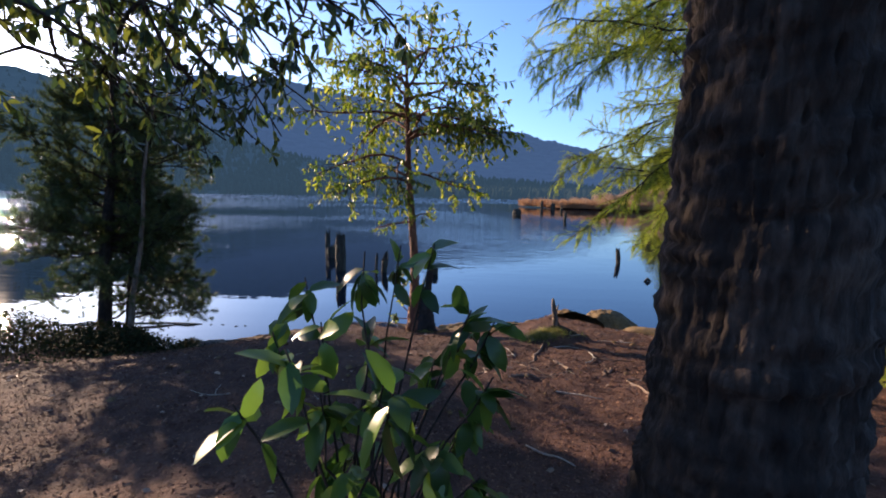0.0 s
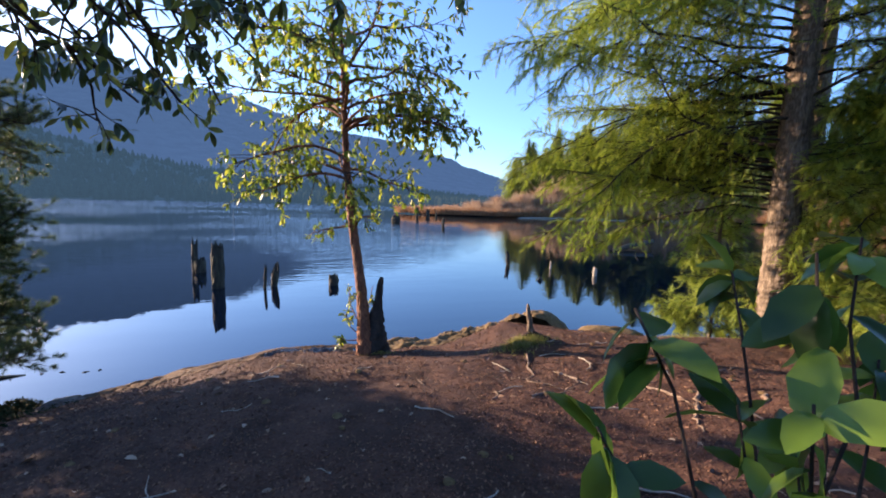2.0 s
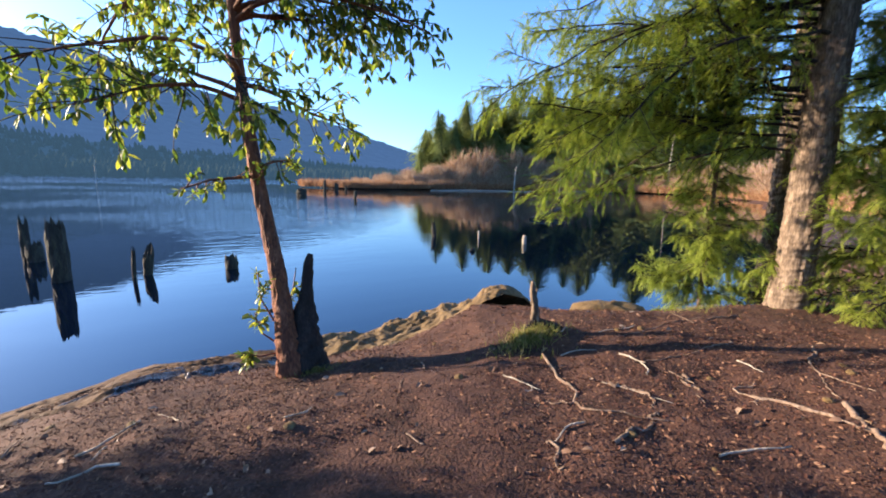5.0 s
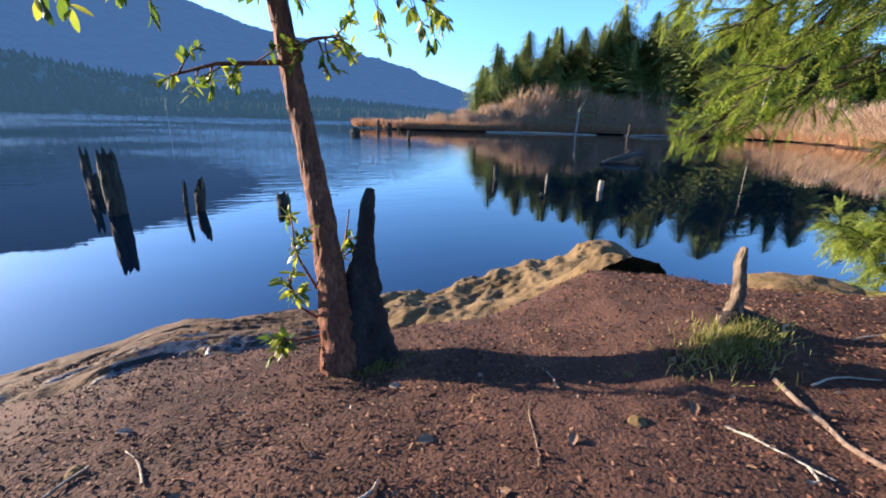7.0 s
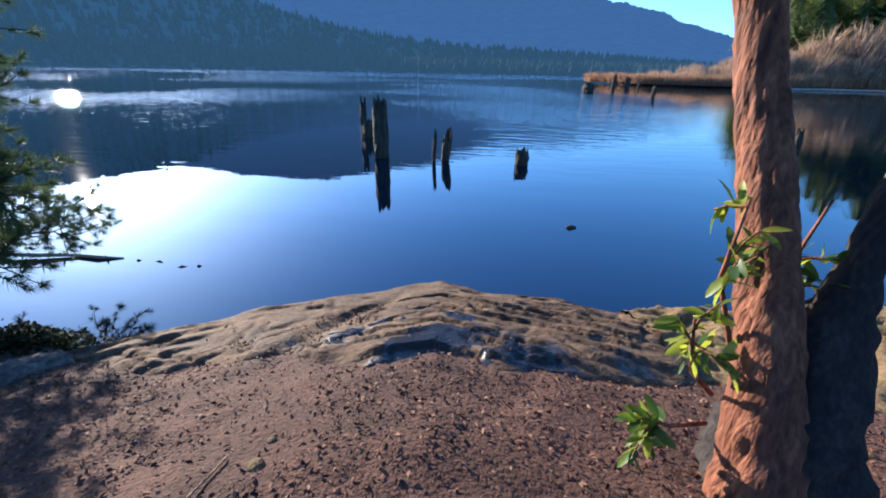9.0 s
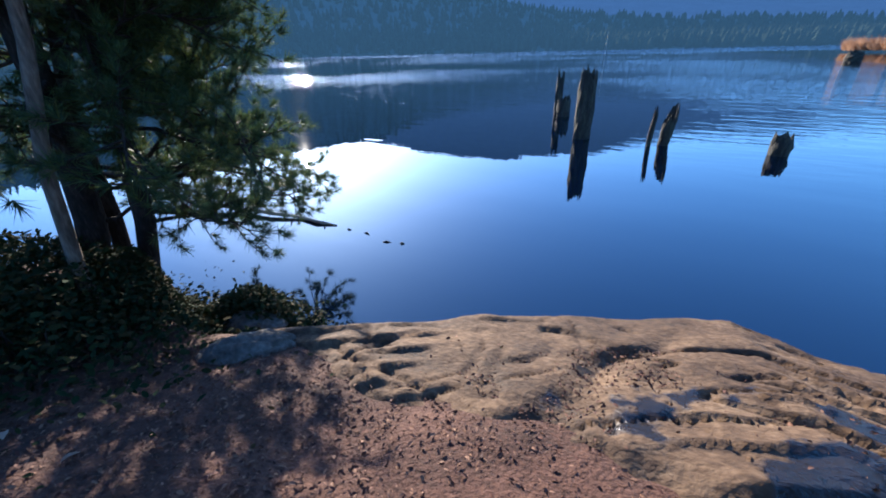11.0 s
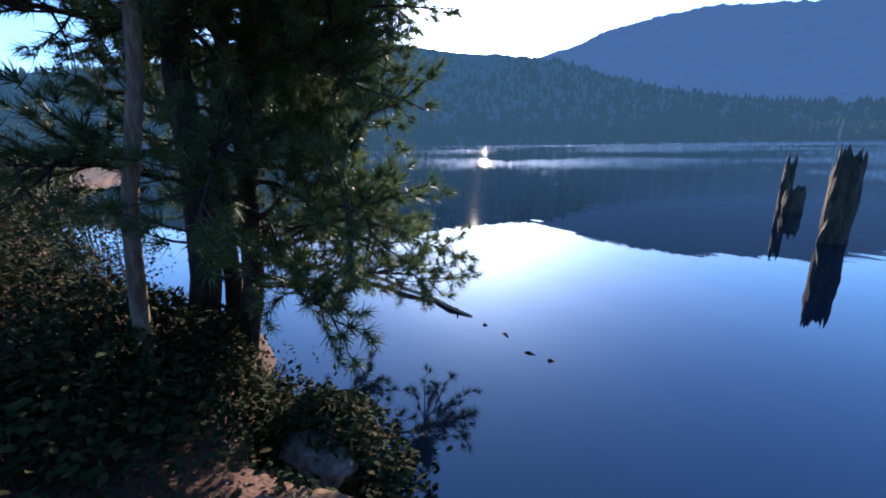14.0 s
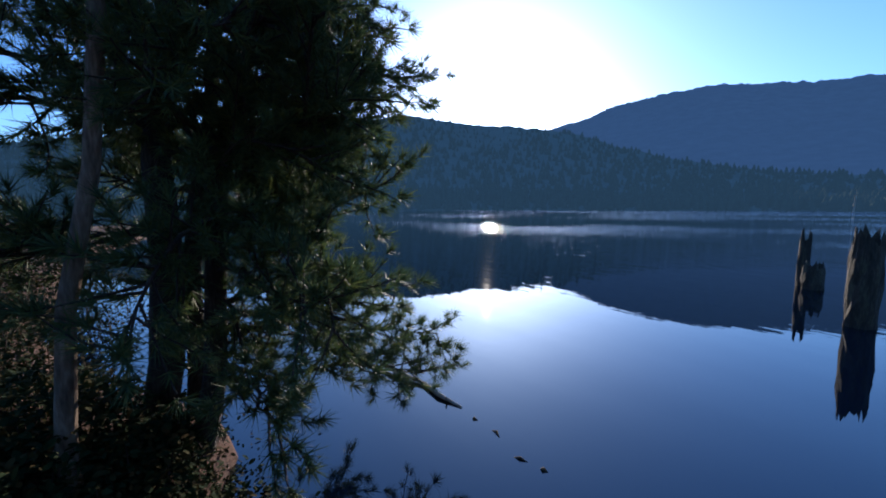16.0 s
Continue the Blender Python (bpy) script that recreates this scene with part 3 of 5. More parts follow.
CT, CF = conifer_template(5, 5)
N_FAR = 6500
az_ = RNG.uniform(-125, 30, N_FAR)
k_ = np.concatenate([RNG.uniform(0.0, 0.12, 1800), RNG.uniform(0.05, 1.0, N_FAR - 1800)])
fx, fy, fz = slope(az_, k_)
fh = RNG.uniform(8, 14, N_FAR) * np.where((az_ > -54) & (az_ < -45) & (k_ > 0.7), 0.6, 1)
fv = scatter(CT, CF, np.stack([fx, fy, fz - 1], -1), np.tile([0, 0, 1.0], (N_FAR, 1)),
             np.stack([np.cos(az_ * 9), np.sin(az_ * 9), 0 * az_], -1), np.stack([fh, fh * 1.7, fh * 1.7], -1))
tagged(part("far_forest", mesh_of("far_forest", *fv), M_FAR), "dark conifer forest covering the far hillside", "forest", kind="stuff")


# ---- far shore: reeds, bare shrubs, conifers ----
def conifer(at, height, width, seed):
    tree = thing("conifer", at, "tall dark green conifer on the far shore", "tree", "conifers on the far shore")
    r = np.random.default_rng(seed)
    part("trunk", mesh_of("trunk", *tube([(0, 0, -0.5), (0, 0, height * 0.5), (0, 0, height * 0.97)], [height * 0.014, height * 0.01, 0.03], 6)), M_BARK_DARK, tree)
    n = 900
    t = r.random(n) ** 0.8
    a = r.uniform(0, 6.283, n)
    rad = width * (1.02 - t) ** 0.6 * r.uniform(0.4, 1.3, n) * (1 + 0.4 * np.sin(a * 2 + t * 9)) + 0.3
    z = height * (0.08 + 0.9 * t)
    out = np.stack([np.cos(a), np.sin(a), np.full(n, -0.35)], -1)
    tv, tf = spray_template(5, 0.25, 0.4)
    pcs = scatter(tv, tf, np.stack([0 * a, 0 * a, z + 0.3 * rad], -1), out, np.tile([0, 0, 1.0], (n, 1)), np.stack([rad * 1.0, rad * 0.75, rad * 0.75], -1))
    core = scatter(*conifer_template(9, 6, seed), np.array([[0, 0, 0.0]]), np.array([[0, 0, 1.0]]), np.array([[1.0, 0, 0]]), np.array([[height, width * 2.9, width * 2.9]]))
    part("crown", mesh_of("crown", *joined([pcs, core]), smooth=False), M_CONIFER, tree)
    return tree


def polar(az, d):
    return math.sin(radians(az)) * d, math.cos(radians(az)) * d


kinds = [conifer((0, 0, WATER), 25, 5.6, 1), conifer((0, 0, WATER), 25, 6.6, 2), conifer((0, 0, WATER), 25, 5.0, 3)]
spots = [(26.4, 150, 18), (27.6, 158, 23), (28.8, 150, 26), (30.0, 162, 27), (31.2, 152, 26), (32.6, 165, 31), (33.8, 155, 28), (35.0, 168, 33),
         (36.4, 158, 30), (37.8, 170, 36), (39.2, 160, 33), (40.6, 172, 38), (42.0, 162, 36), (43.5, 170, 40), (45, 160, 37), (47, 172, 42),
         (49, 165, 38), (51, 172, 40), (53.5, 160, 36), (56, 176, 40), (59, 170, 36), (62, 180, 38), (66, 184, 36), (70, 176, 34), (29.4, 178, 29), (34.4, 182, 34), (44, 186, 42), (27.2, 168, 21), (30.6, 172, 29), (32.0, 178, 30), (36.0, 176, 33), (38.6, 182, 37), (41.4, 180, 38), (46, 178, 41), (48, 184, 42), (50, 160, 36), (52.2, 182, 40), (55, 168, 36), (57.5, 164, 35), (60.5, 176, 38), (64, 172, 34), (68, 182, 35), (73, 170, 30)]
used = 0
for i, (az, d, h) in enumerate(spots):
    h *= (d + 24) / d
    x, y = polar(az, d + 24)
    h *= 0.78 + 0.28 * ((i * 37) % 11) / 8
    m = pose(x, y, WATER + 0.4, 0, 0, i * 77)
    fat = 1.3 * h / 25 * (0.85 + 0.5 * ((i * 53) % 7) / 6)
    if used < 3:
        kinds[used].matrix_basis = m @ Matrix.Diagonal((fat, fat, h / 25, 1))
        used += 1
    else:
        c = copy_thing(kinds[i % 3], pose(0, 0, 0))
        c.matrix_basis = m @ Matrix.Diagonal((fat, fat, h / 25, 1))


def shrub_template(n=110, seed=4, long=(0.12, 0.3), wide=0.012, low=0.0):
    """A cloud of bare upright twigs that fills a bush one unit high."""
    r = np.random.default_rng(seed)
    v, f = [], []
    for i in range(n):
        a, k = r.uniform(0, 6.283), low + (0.8 - low) * r.random() ** 0.8
        out = 0.42 * math.sqrt(r.random()) * math.sin(0.5 + 2.3 * k)
        base = np.array([k, out * math.cos(a), out * math.sin(a)])
        d = np.array([1.0, 0.7 * out * math.cos(a) * 2 + r.normal(0, 0.3), 0.7 * out * math.sin(a) * 2 + r.normal(0, 0.3)])
        side = unit(np.cross(d, r.normal(size=3))) * wide
        b = len(v)
        v += [base - side, base + side, base + d * r.uniform(*long)]
        f.append((b, b + 1, b + 2))
    return np.array(v), np.array(f)


def band(n, az0, az1, d0, d1, h_at, template, name, material, label, cat, zlift=0.3):
    a = RNG.uniform(az0, az1, n)
    d = d0(a) + RNG.random(n) * d1
    x, y = np.sin(np.radians(a)) * d, np.cos(np.radians(a)) * d
    h = h_at(a, (d - d0(a)) / d1) * RNG.uniform(0.6, 1.15, n)
    v = scatter(*template, np.stack([x, y, np.full(n, WATER + zlift)], -1), np.tile([0, 0, 1.0], (n, 1)) + RNG.normal(0, 0.06, (n, 3)),
                np.stack([np.cos(a * 31), np.sin(a * 31), 0 * a], -1), np.stack([h, h * 0.9, h * 0.9], -1))
    return tagged(part(name, mesh_of(name, *v, smooth=False), material), label, cat, kind="stuff")


edge_d = lambda a: np.interp(a, [10, 10.5, 15.6, 23.1, 31.1, 38.8, 46.5, 54.5, 61, 66, 75], [154, 152, 138, 135, 147, 157, 163, 172, 160, 121, 66])
ST, SF = shrub_template()
band(4200, 15, 74, lambda a: edge_d(a) + 2, 15, lambda a, k: np.interp(a, [15, 21, 26, 29, 34, 40, 60, 74], [2.4, 4.6, 6.5, 8.5, 13.5, 12.5, 10, 6.5]) * (0.3 + 0.7 * k) * (1 + 0.35 * np.sin(a * 3.1) * np.sin(a * 1.3 + 1)), (ST, SF),
     "bare_shrubs", M_TWIG, "leafless brown shrubs along the far shore", "shrubs")
RT, RF = shrub_template(16, 9, (0.4, 0.8), 0.03)
band(5200, 10.4, 76, lambda a: edge_d(a) - 0.5, 9, lambda a, k: np.full(a.shape, 2.2), (RT, RF), "dry_reeds", M_REED, "rust-brown dry reeds at the water's edge", "reeds", 0.1)


# ---- things standing in the lake ----
def post(at, height, radius, lean, seed, label, name="old_post", hollow=False, jag=0.25, material=None, spikes=3):
    """A weathered pile with a splintered top, standing in the water."""
    r = np.random.default_rng(seed)
    ob = thing(name, at, label, "post", "old posts in the lake")
    n = 14
    zz = np.linspace(-1.5, height, n)
    p = np.stack([lean[0] * zz, lean[1] * zz, zz], -1)
    taper = np.interp(zz, [-1.5, 0, height * 0.5, height], [1.0, 0.95, 1.05, 0.85]) * radius
    v, polys = tube(p, taper, 14, 0.28, seed, cap=False)
    v = v.reshape(n, 14, 3)
    v[-1, :, 2] += height * jag * r.uniform(-1, 0.6, 14)
    v[-2, :, 2] += height * jag * 0.3 * r.uniform(-1, 0.3, 14)
    inner = v[-1].copy()
    c = inner.mean(0)
    inner = c + (inner - c) * 0.6
    inner[:, 2] -= height * 0.25
    v = np.vstack([v.reshape(-1, 3), inner, c[None] - [[0, 0, height * 0.28]]])
    b, i0 = (n - 1) * 14, n * 14
    rim = np.array([[b + s, b + (s + 1) % 14, i0 + (s + 1) % 14, i0 + s] for s in range(14)])
    floor = np.array([[i0 + s, i0 + (s + 1) % 14, i0 + 14] for s in range(14)])
    part("shaft", mesh_of("shaft", v, [polys[0], rim, floor], smooth=False), material or M_POST, ob)
    for i in range(spikes):
        a = r.uniform(0, 6.28)
        q = np.array([lean[0] * height + radius * 0.8 * math.cos(a), lean[1] * height + radius * 0.8 * math.sin(a), height * 0.75])
        w = np.array([lean[0], lean[1], 1]) * height * r.uniform(0.22, 0.34)
        part("splinter", mesh_of("splinter", *tube([q, q + w * 0.5, q + w], [radius * 0.16, radius * 0.1, 0.004], 5)), material or M_POST, ob)
    return ob


post((-4.85, 21.8, WATER), 1.95, 0.27, (0.0, 0.0), 1, "thick rotten post with a splintered top in the lake", spikes=5, jag=0.22)
post((-7.0, 26.6, WATER), 1.75, 0.16, (0.02, 0.0), 2, "dark leaning rotten post in the lake", jag=0.3)
post((-6.6, 26.2, WATER), 0.85, 0.27, (-0.05, 0.0), 3, "short broad broken post in the lake", jag=0.3)
post((-2.86, 21.4, WATER), 0.95, 0.07, (0.04, 0.02), 4, "thin pointed broken stake in the lake", jag=0.4)
post((-2.5, 21.7, WATER), 0.95, 0.16, (0.1, 0.0), 5, "split black stump post in the lake", jag=0.45)
post((0.19, 21.55, WATER), 0.52, 0.22, (-0.04, 0), 6, "short black broken post in the lake", jag=0.25)
post((12.0, 26.4, WATER), 0.95, 0.14, (-0.1, 0), 7, "dark slim post in the lake", jag=0.2)
post((15.35, 21.6, WATER), 0.52, 0.12, (0.03, 0), 8, "pale short dead post in the lake", jag=0.2, material=M_DEAD)
post((14.0, 24.3, WATER), 0.5, 0.06, (0.03, 0), 9, "thin pale stick standing in the lake", jag=0.2, material=M_DEAD)
post((15.6, 86.5, WATER), 1.3, 0.9, (0.03, 0), 10, "far broken stump in the lake", jag=0.25)
post((21.9, 72.7, WATER), 1.5, 0.26, (0.06, 0), 11, "far slim post in the lake", jag=0.25)
post((30, 126, WATER), 2.8, 0.4, (0.05, 0), 12, "far dark snag by the reed bed", jag=0.25)
post((33, 124, WATER), 2.0, 0.6, (0.05, 0), 13, "far dark stump by the reed bed", jag=0.25)
post((97, 96, WATER), 3.4, 0.4, (0.02, 0), 14, "far broken snag at the shore", jag=0.25)
post((34, 118, WATER), 1.3, 0.3, (0.02, 0), 15, "far small stake at the shore", jag=0.25)


def log(at, pts, radii, label, material, seed, name="fallen_log", stubs=()):
    ob = thing(name, at, label, "log", "logs in the lake")
    part("stem", mesh_of("stem", *tube(pts, radii, 10, 0.25, seed)), material, ob)
    for q, w, r in stubs:
        part("branch_stub", mesh_of("branch_stub", *tube([q, np.array(q) + np.array(w) * 0.6, np.array(q) + np.array(w)], [r, r * 0.8, r * 0.4], 6)), material, ob)
    return ob


log((26, 33, WATER), [(0, -0.3, 0.05), (2, 0.4, 0.28), (4.2, 1.2, 0.45), (7.5, 2.3, 0.75)], [0.12, 0.24, 0.26, 0.2],
    "dark drifted log lying half out of the water", M_POST, 3, stubs=[((4.2, 1.2, 0.5), (0.6, 0, 0.7), 0.1), ((7, 2.2, 0.7), (0.8, 0.4, -0.3), 0.12)])
log((-6.32, 12.76, WATER), [(-5.2, -0.9, 0.14), (-4.1, -0.62, 0.1), (-3.2, -0.48, 0.11), (-2.4, -0.25, 0.07), (-1.9, -0.2, 0.06), (-1.3, -0.03, 0.03), (-0.9, -0.05, 0.035), (-0.5, 0.03, 0.005)], [0.055, 0.045, 0.05, 0.036, 0.042, 0.027, 0.03, 0.014],
    "pale fallen trunk reaching into the lake from the pine", M_DEAD, 5, stubs=[((-1.5, -0.08, 0.05), (0.06, -0.08, 0.07), 0.02), ((-0.75, -0.02, 0.03), (0.04, -0.04, 0.05), 0.016)])
log((-6.25, 12.76, WATER), [(0, 0, -0.02), (0.1, 0.02, 0.014), (0.2, -0.03, -0.01)], [0.008, 0.014, 0.008], "short dark piece of drifting wood", M_POST, 6, "driftwood")
log((-5.72, 12.63, WATER), [(0, 0, -0.01), (0.05, 0.03, 0.012), (0.13, 0.05, -0.01)], [0.012, 0.016, 0.012], "small dark piece of drifting wood", M_POST, 7, "driftwood")
log((-5.42, 12.72, WATER), [(-0.04, 0, -0.02), (0.0, 0, 0.01), (0.04, 0.01, -0.01)], [0.014, 0.024, 0.014], "dark knob of wood above the water", M_POST, 8, "driftwood")
log((-6.52, 12.75, WATER), [(-0.03, 0, -0.015), (0.0, 0, 0.012), (0.05, 0.02, -0.01)], [0.01, 0.018, 0.01], "dark knot of drifting wood", M_POST, 14, "driftwood")
log((0.84, 15.5, WATER), [(-0.1, 0, -0.03), (0.0, 0, 0.02), (0.12, 0.02, 0.0)], [0.025, 0.055, 0.035], "dark knob of a sunken branch", M_POST, 9, "driftwood")
log((11.15, 20.85, WATER), [(-0.15, 0, 0.0), (0.0, 0, 0.12), (0.15, 0.02, 0.03)], [0.06, 0.1, 0.06], "small dark block of driftwood", M_POST, 10, "driftwood")
log((80, 118, WATER), [(-16, 4, 0.1), (-4, 1, 0.25), (8, 0, 0.22), (20, -6, 0.1)], [0.16, 0.24, 0.2, 0.14], "long pale driftwood trunk on the far shore", M_DEAD, 11)
log((118, 104, WATER), [(-8, 6, 0.1), (0, 2, 0.4), (12, -3, 0.3)], [0.14, 0.22, 0.14], "pale driftwood trunk under the far reeds", M_DEAD, 12)


def dead_snag(at, height, r0, lean, label):
    ob = thing("dead_snag", at, label, "dead tree", "dead snags")
    part("trunk", mesh_of("trunk", *tube([(0, 0, -1), (lean * 0.4, 0, height * 0.4), (lean * 0.7, 0, height * 0.7), (lean, 0, height)], [r0, r0 * 0.8, r0 * 0.5, r0 * 0.15], 8, 0.15, 2)), M_DEAD, ob)
    for i in range(5):
        z = height * (0.4 + 0.11 * i)
        q = np.array([lean * z / height, 0, z])
        part("branch_stub", mesh_of("branch_stub", *tube([q, q + [0.5 * (-1) ** i, 0.2, 0.2], q + [0.9 * (-1) ** i, 0.2, 0.25]], [r0 * 0.3, r0 * 0.2, r0 * 0.08], 5)), M_DEAD, ob)


dead_snag((144.5, 89.6, WATER + 0.2), 24, 0.2, 1.2, "tall bleached dead snag on the far shore")
dead_snag((-70, 388, WATER), 15, 0.6, 0.5, "slender grey dead snag by the far forest")
dead_snag((99, 121, WATER), 9, 0.3, 0.6, "thin pale dead snag among the shore reeds")


# ---- trees ----
def stuff_part(name, me, material, parent, label=""):
    return tagged(part(name, me, material, parent, label), kind="stuff")


LEAF_T = leaf_template()


def leaves_at(tips, ways, per, size, spread, rng, droop=0.25, template=LEAF_T):
    """Whorls of leaves round the ends of twigs."""
    tips, ways = np.repeat(np.asarray(tips), per, 0), np.repeat(unit(ways), per, 0)
    n = len(tips)
    d = unit(ways * 0.5 + rng.normal(0, spread, (n, 3)) + np.array([0, 0, -droop]))
    at = tips - ways * rng.uniform(0, 0.12, n)[:, None]
    up = rng.normal(0, 0.4, (n, 3)) + np.array([0, 0, 1.0])
    return scatter(*template, at, d, up, size * rng.uniform(0.65, 1.15, n))


def broadleaf_crown(branches, twigs, per, size, rng, reach=0.5, spread=0.55, droop=0.25):
    """Twigs off the outer part of each branch, each with a whorl of leaves."""
    wood, tips, ways = [], [], []
    for b in branches:
        for _ in range(twigs):
            k = rng.uniform(0.25, 1.0) * (len(b) - 1)
            i = int(min(k, len(b) - 2))
            base = b[i] + (b[i + 1] - b[i]) * (k - i)
            d = unit(unit(b[i + 1] - b[i]) * 0.6 + rng.normal(0, 0.6, 3) + np.array([0, 0, 0.1]))
            t = limb(base, d, rng.uniform(0.5, 1.0) * reach, 0.5, 0.25, 4, rng)
            wood.append(tube(t, [0.008, 0.006, 0.004, 0.003], 4, cap=False))
            for q in (2, 3):
                tips.append(t[q])
                ways.append(t[q] - t[q - 1])
    return joined(wood), leaves_at(tips, ways, per, size, spread, rng, droop)


def madrone():
    r = np.random.default_rng(21)
    at = (0.3, 8.97, -0.8)
    tree = thing("madrone_tree", at, "young madrone tree with peeling red bark on the bank", "tree")
    spine = np.array([(0.0, -0.36, -0.3), (-0.04, -0.32, 0.0), (-0.075, -0.28, 0.3), (-0.095, -0.16, 0.7), (-0.10, 0.11, 1.2), (-0.15, 0.42, 1.8), (-0.22, 0.62, 2.4), (-0.28, 0.74, 3.0),
                      (-0.33, 0.82, 3.7), (-0.36, 0.87, 4.5), (-0.38, 0.9, 5.3), (-0.43, 0.95, 6.4)])
    bark_p, bark_r = resample(spine, [0.31, 0.23, 0.15, 0.11, 0.094, 0.085, 0.078, 0.07, 0.06, 0.05, 0.036, 0.015], 150)
    part("trunk", mesh_of("trunk", *tube(bark_p, bark_r, 56, 0.16, 3, furrow=0.011, fk=3.0)), M_BARK_MAD, tree)
    # burnt side of the foot and the dead twin stem
    twin = np.array([(0.10, -0.2, -0.35), (0.10, -0.18, 0.05), (0.09, -0.12, 0.4), (0.13, -0.05, 0.75), (0.19, 0.02, 1.1), (0.23, 0.07, 1.4), (0.25, 0.08, 1.52)])
    dead_p, dead_r = resample(twin, [0.38, 0.31, 0.25, 0.15, 0.066, 0.056, 0.03], 60)
    part("dead_stem", mesh_of("dead_stem", *tube(dead_p, dead_r, 24, 0.22, 8, furrow=0.012, fk=2.5)), M_BURNT, tree, "charred black dead stem")
    for i, (x, y) in enumerate([(0.42, -0.4), (0.35, 0.2)]):
        part("root_flare", mesh_of("root_flare", *tube([(x * 0.15, y * 0.15 - 0.15, 0.12), (x * 0.55, y * 0.55 - 0.15, -0.02), (x, y - 0.15, -0.14)], [0.09, 0.06, 0.02], 8, 0.3, i)), M_BURNT if x > 0 else M_BARK_MAD, tree)
    brs = []
    plan = [(3.2, 0.35, 1.5), (3.1, 2.4, 1.6), (3.3, 4.6, 1.4), (3.4, 3.3, 1.9), (4.0, 5.6, 1.5), (4.2, 1.4, 1.5), (4.5, 2.9, 1.8), (4.8, 0.2, 1.6), (5.1, 4.0, 1.5), (5.5, 2.0, 1.3), (3.0, 3.6, 1.5), (5.0, 5.4, 1.6), (3.9, 0.5, 1.7), (4.4, 3.5, 2.1), (3.9, -0.9, 2.0), (4.3, -0.55, 2.2), (4.0, -1.3, 1.8)]
    plan += [(4.0 + 0.14 * i, 2.399 * i, 1.5 + 0.5 * (i % 3) / 2) for i in range(12)]
    for i, (z, a, ln_) in enumerate(plan):
        z += 0.3
        x = np.interp(z, spine[:, 2], spine[:, 0])
        y = np.interp(z, spine[:, 2], spine[:, 1])
        b = limb((x, y, z), (math.cos(a), math.sin(a) * 0.8, 0.5), ln_ * 1.12, 0.9 + 0.5 * (i % 4) / 3, 0.35, 8, r)
        brs.append(b)
        part("branch", mesh_of("branch", *tube(b, np.linspace(0.032, 0.008, 8), 7, 0.15, i)), M_BARK_MAD, tree)
    twigs, lv = broadleaf_crown(brs, 24, 6, 0.135, r, 0.85, 0.6, 0.6)
    stuff_part("twig_growth", mesh_of("twig_growth", *twigs), M_BARK_DARK, tree)
    stuff_part("crown", mesh_of("crown", *lv), M_LEAF, tree, "yellow-green drooping leaves")
    # low branch towards the lake and the sprouts on the trunk
    low = [np.array([(-0.22, 0.62, 2.43), (-0.46, 0.56, 2.4), (-0.72, 0.5, 2.37), (-1.0, 0.45, 2.27)]), np.array([(-0.22, 0.62, 2.5), (-0.05, 0.57, 2.6), (0.15, 0.5, 2.63)])]
    for b in low:
        part("low_branch", mesh_of("low_branch", *tube(b, np.linspace(0.024, 0.008, len(b)), 7, 0.2, 2)), M_BARK_MAD, tree)
    tw2, lv2 = broadleaf_crown(low, 9, 6, 0.10, r, 0.32, 0.6, 0.1)
    sp = [np.array([(-0.2, -0.05, 0.55), (-0.34, -0.1, 0.7), (-0.4, -0.12, 0.95)]), np.array([(-0.2, -0.05, 0.8), (-0.33, -0.07, 1.1), (-0.34, -0.1, 1.4)]),
          np.array([(-0.05, 0.1, 0.8), (0.06, 0.16, 1.1), (0.1, 0.15, 1.35)]), np.array([(-0.2, -0.08, 0.42), (-0.38, -0.15, 0.45), (-0.47, -0.18, 0.5)])]
    tw3, lv3 = broadleaf_crown(sp, 4, 6, 0.10, r, 0.2, 0.65, 0.0)
    stuff_part("twig_growth", mesh_of("twig_growth", *joined([tw2, tw3] + [tube(b, [0.012, 0.009, 0.005], 5) for b in sp])), M_BARK_MAD, tree)
    stuff_part("sprout_growth", mesh_of("sprout_growth", *joined([lv2, lv3])), M_LEAF, tree, "fresh yellow-green leaf sprouts")


madrone()


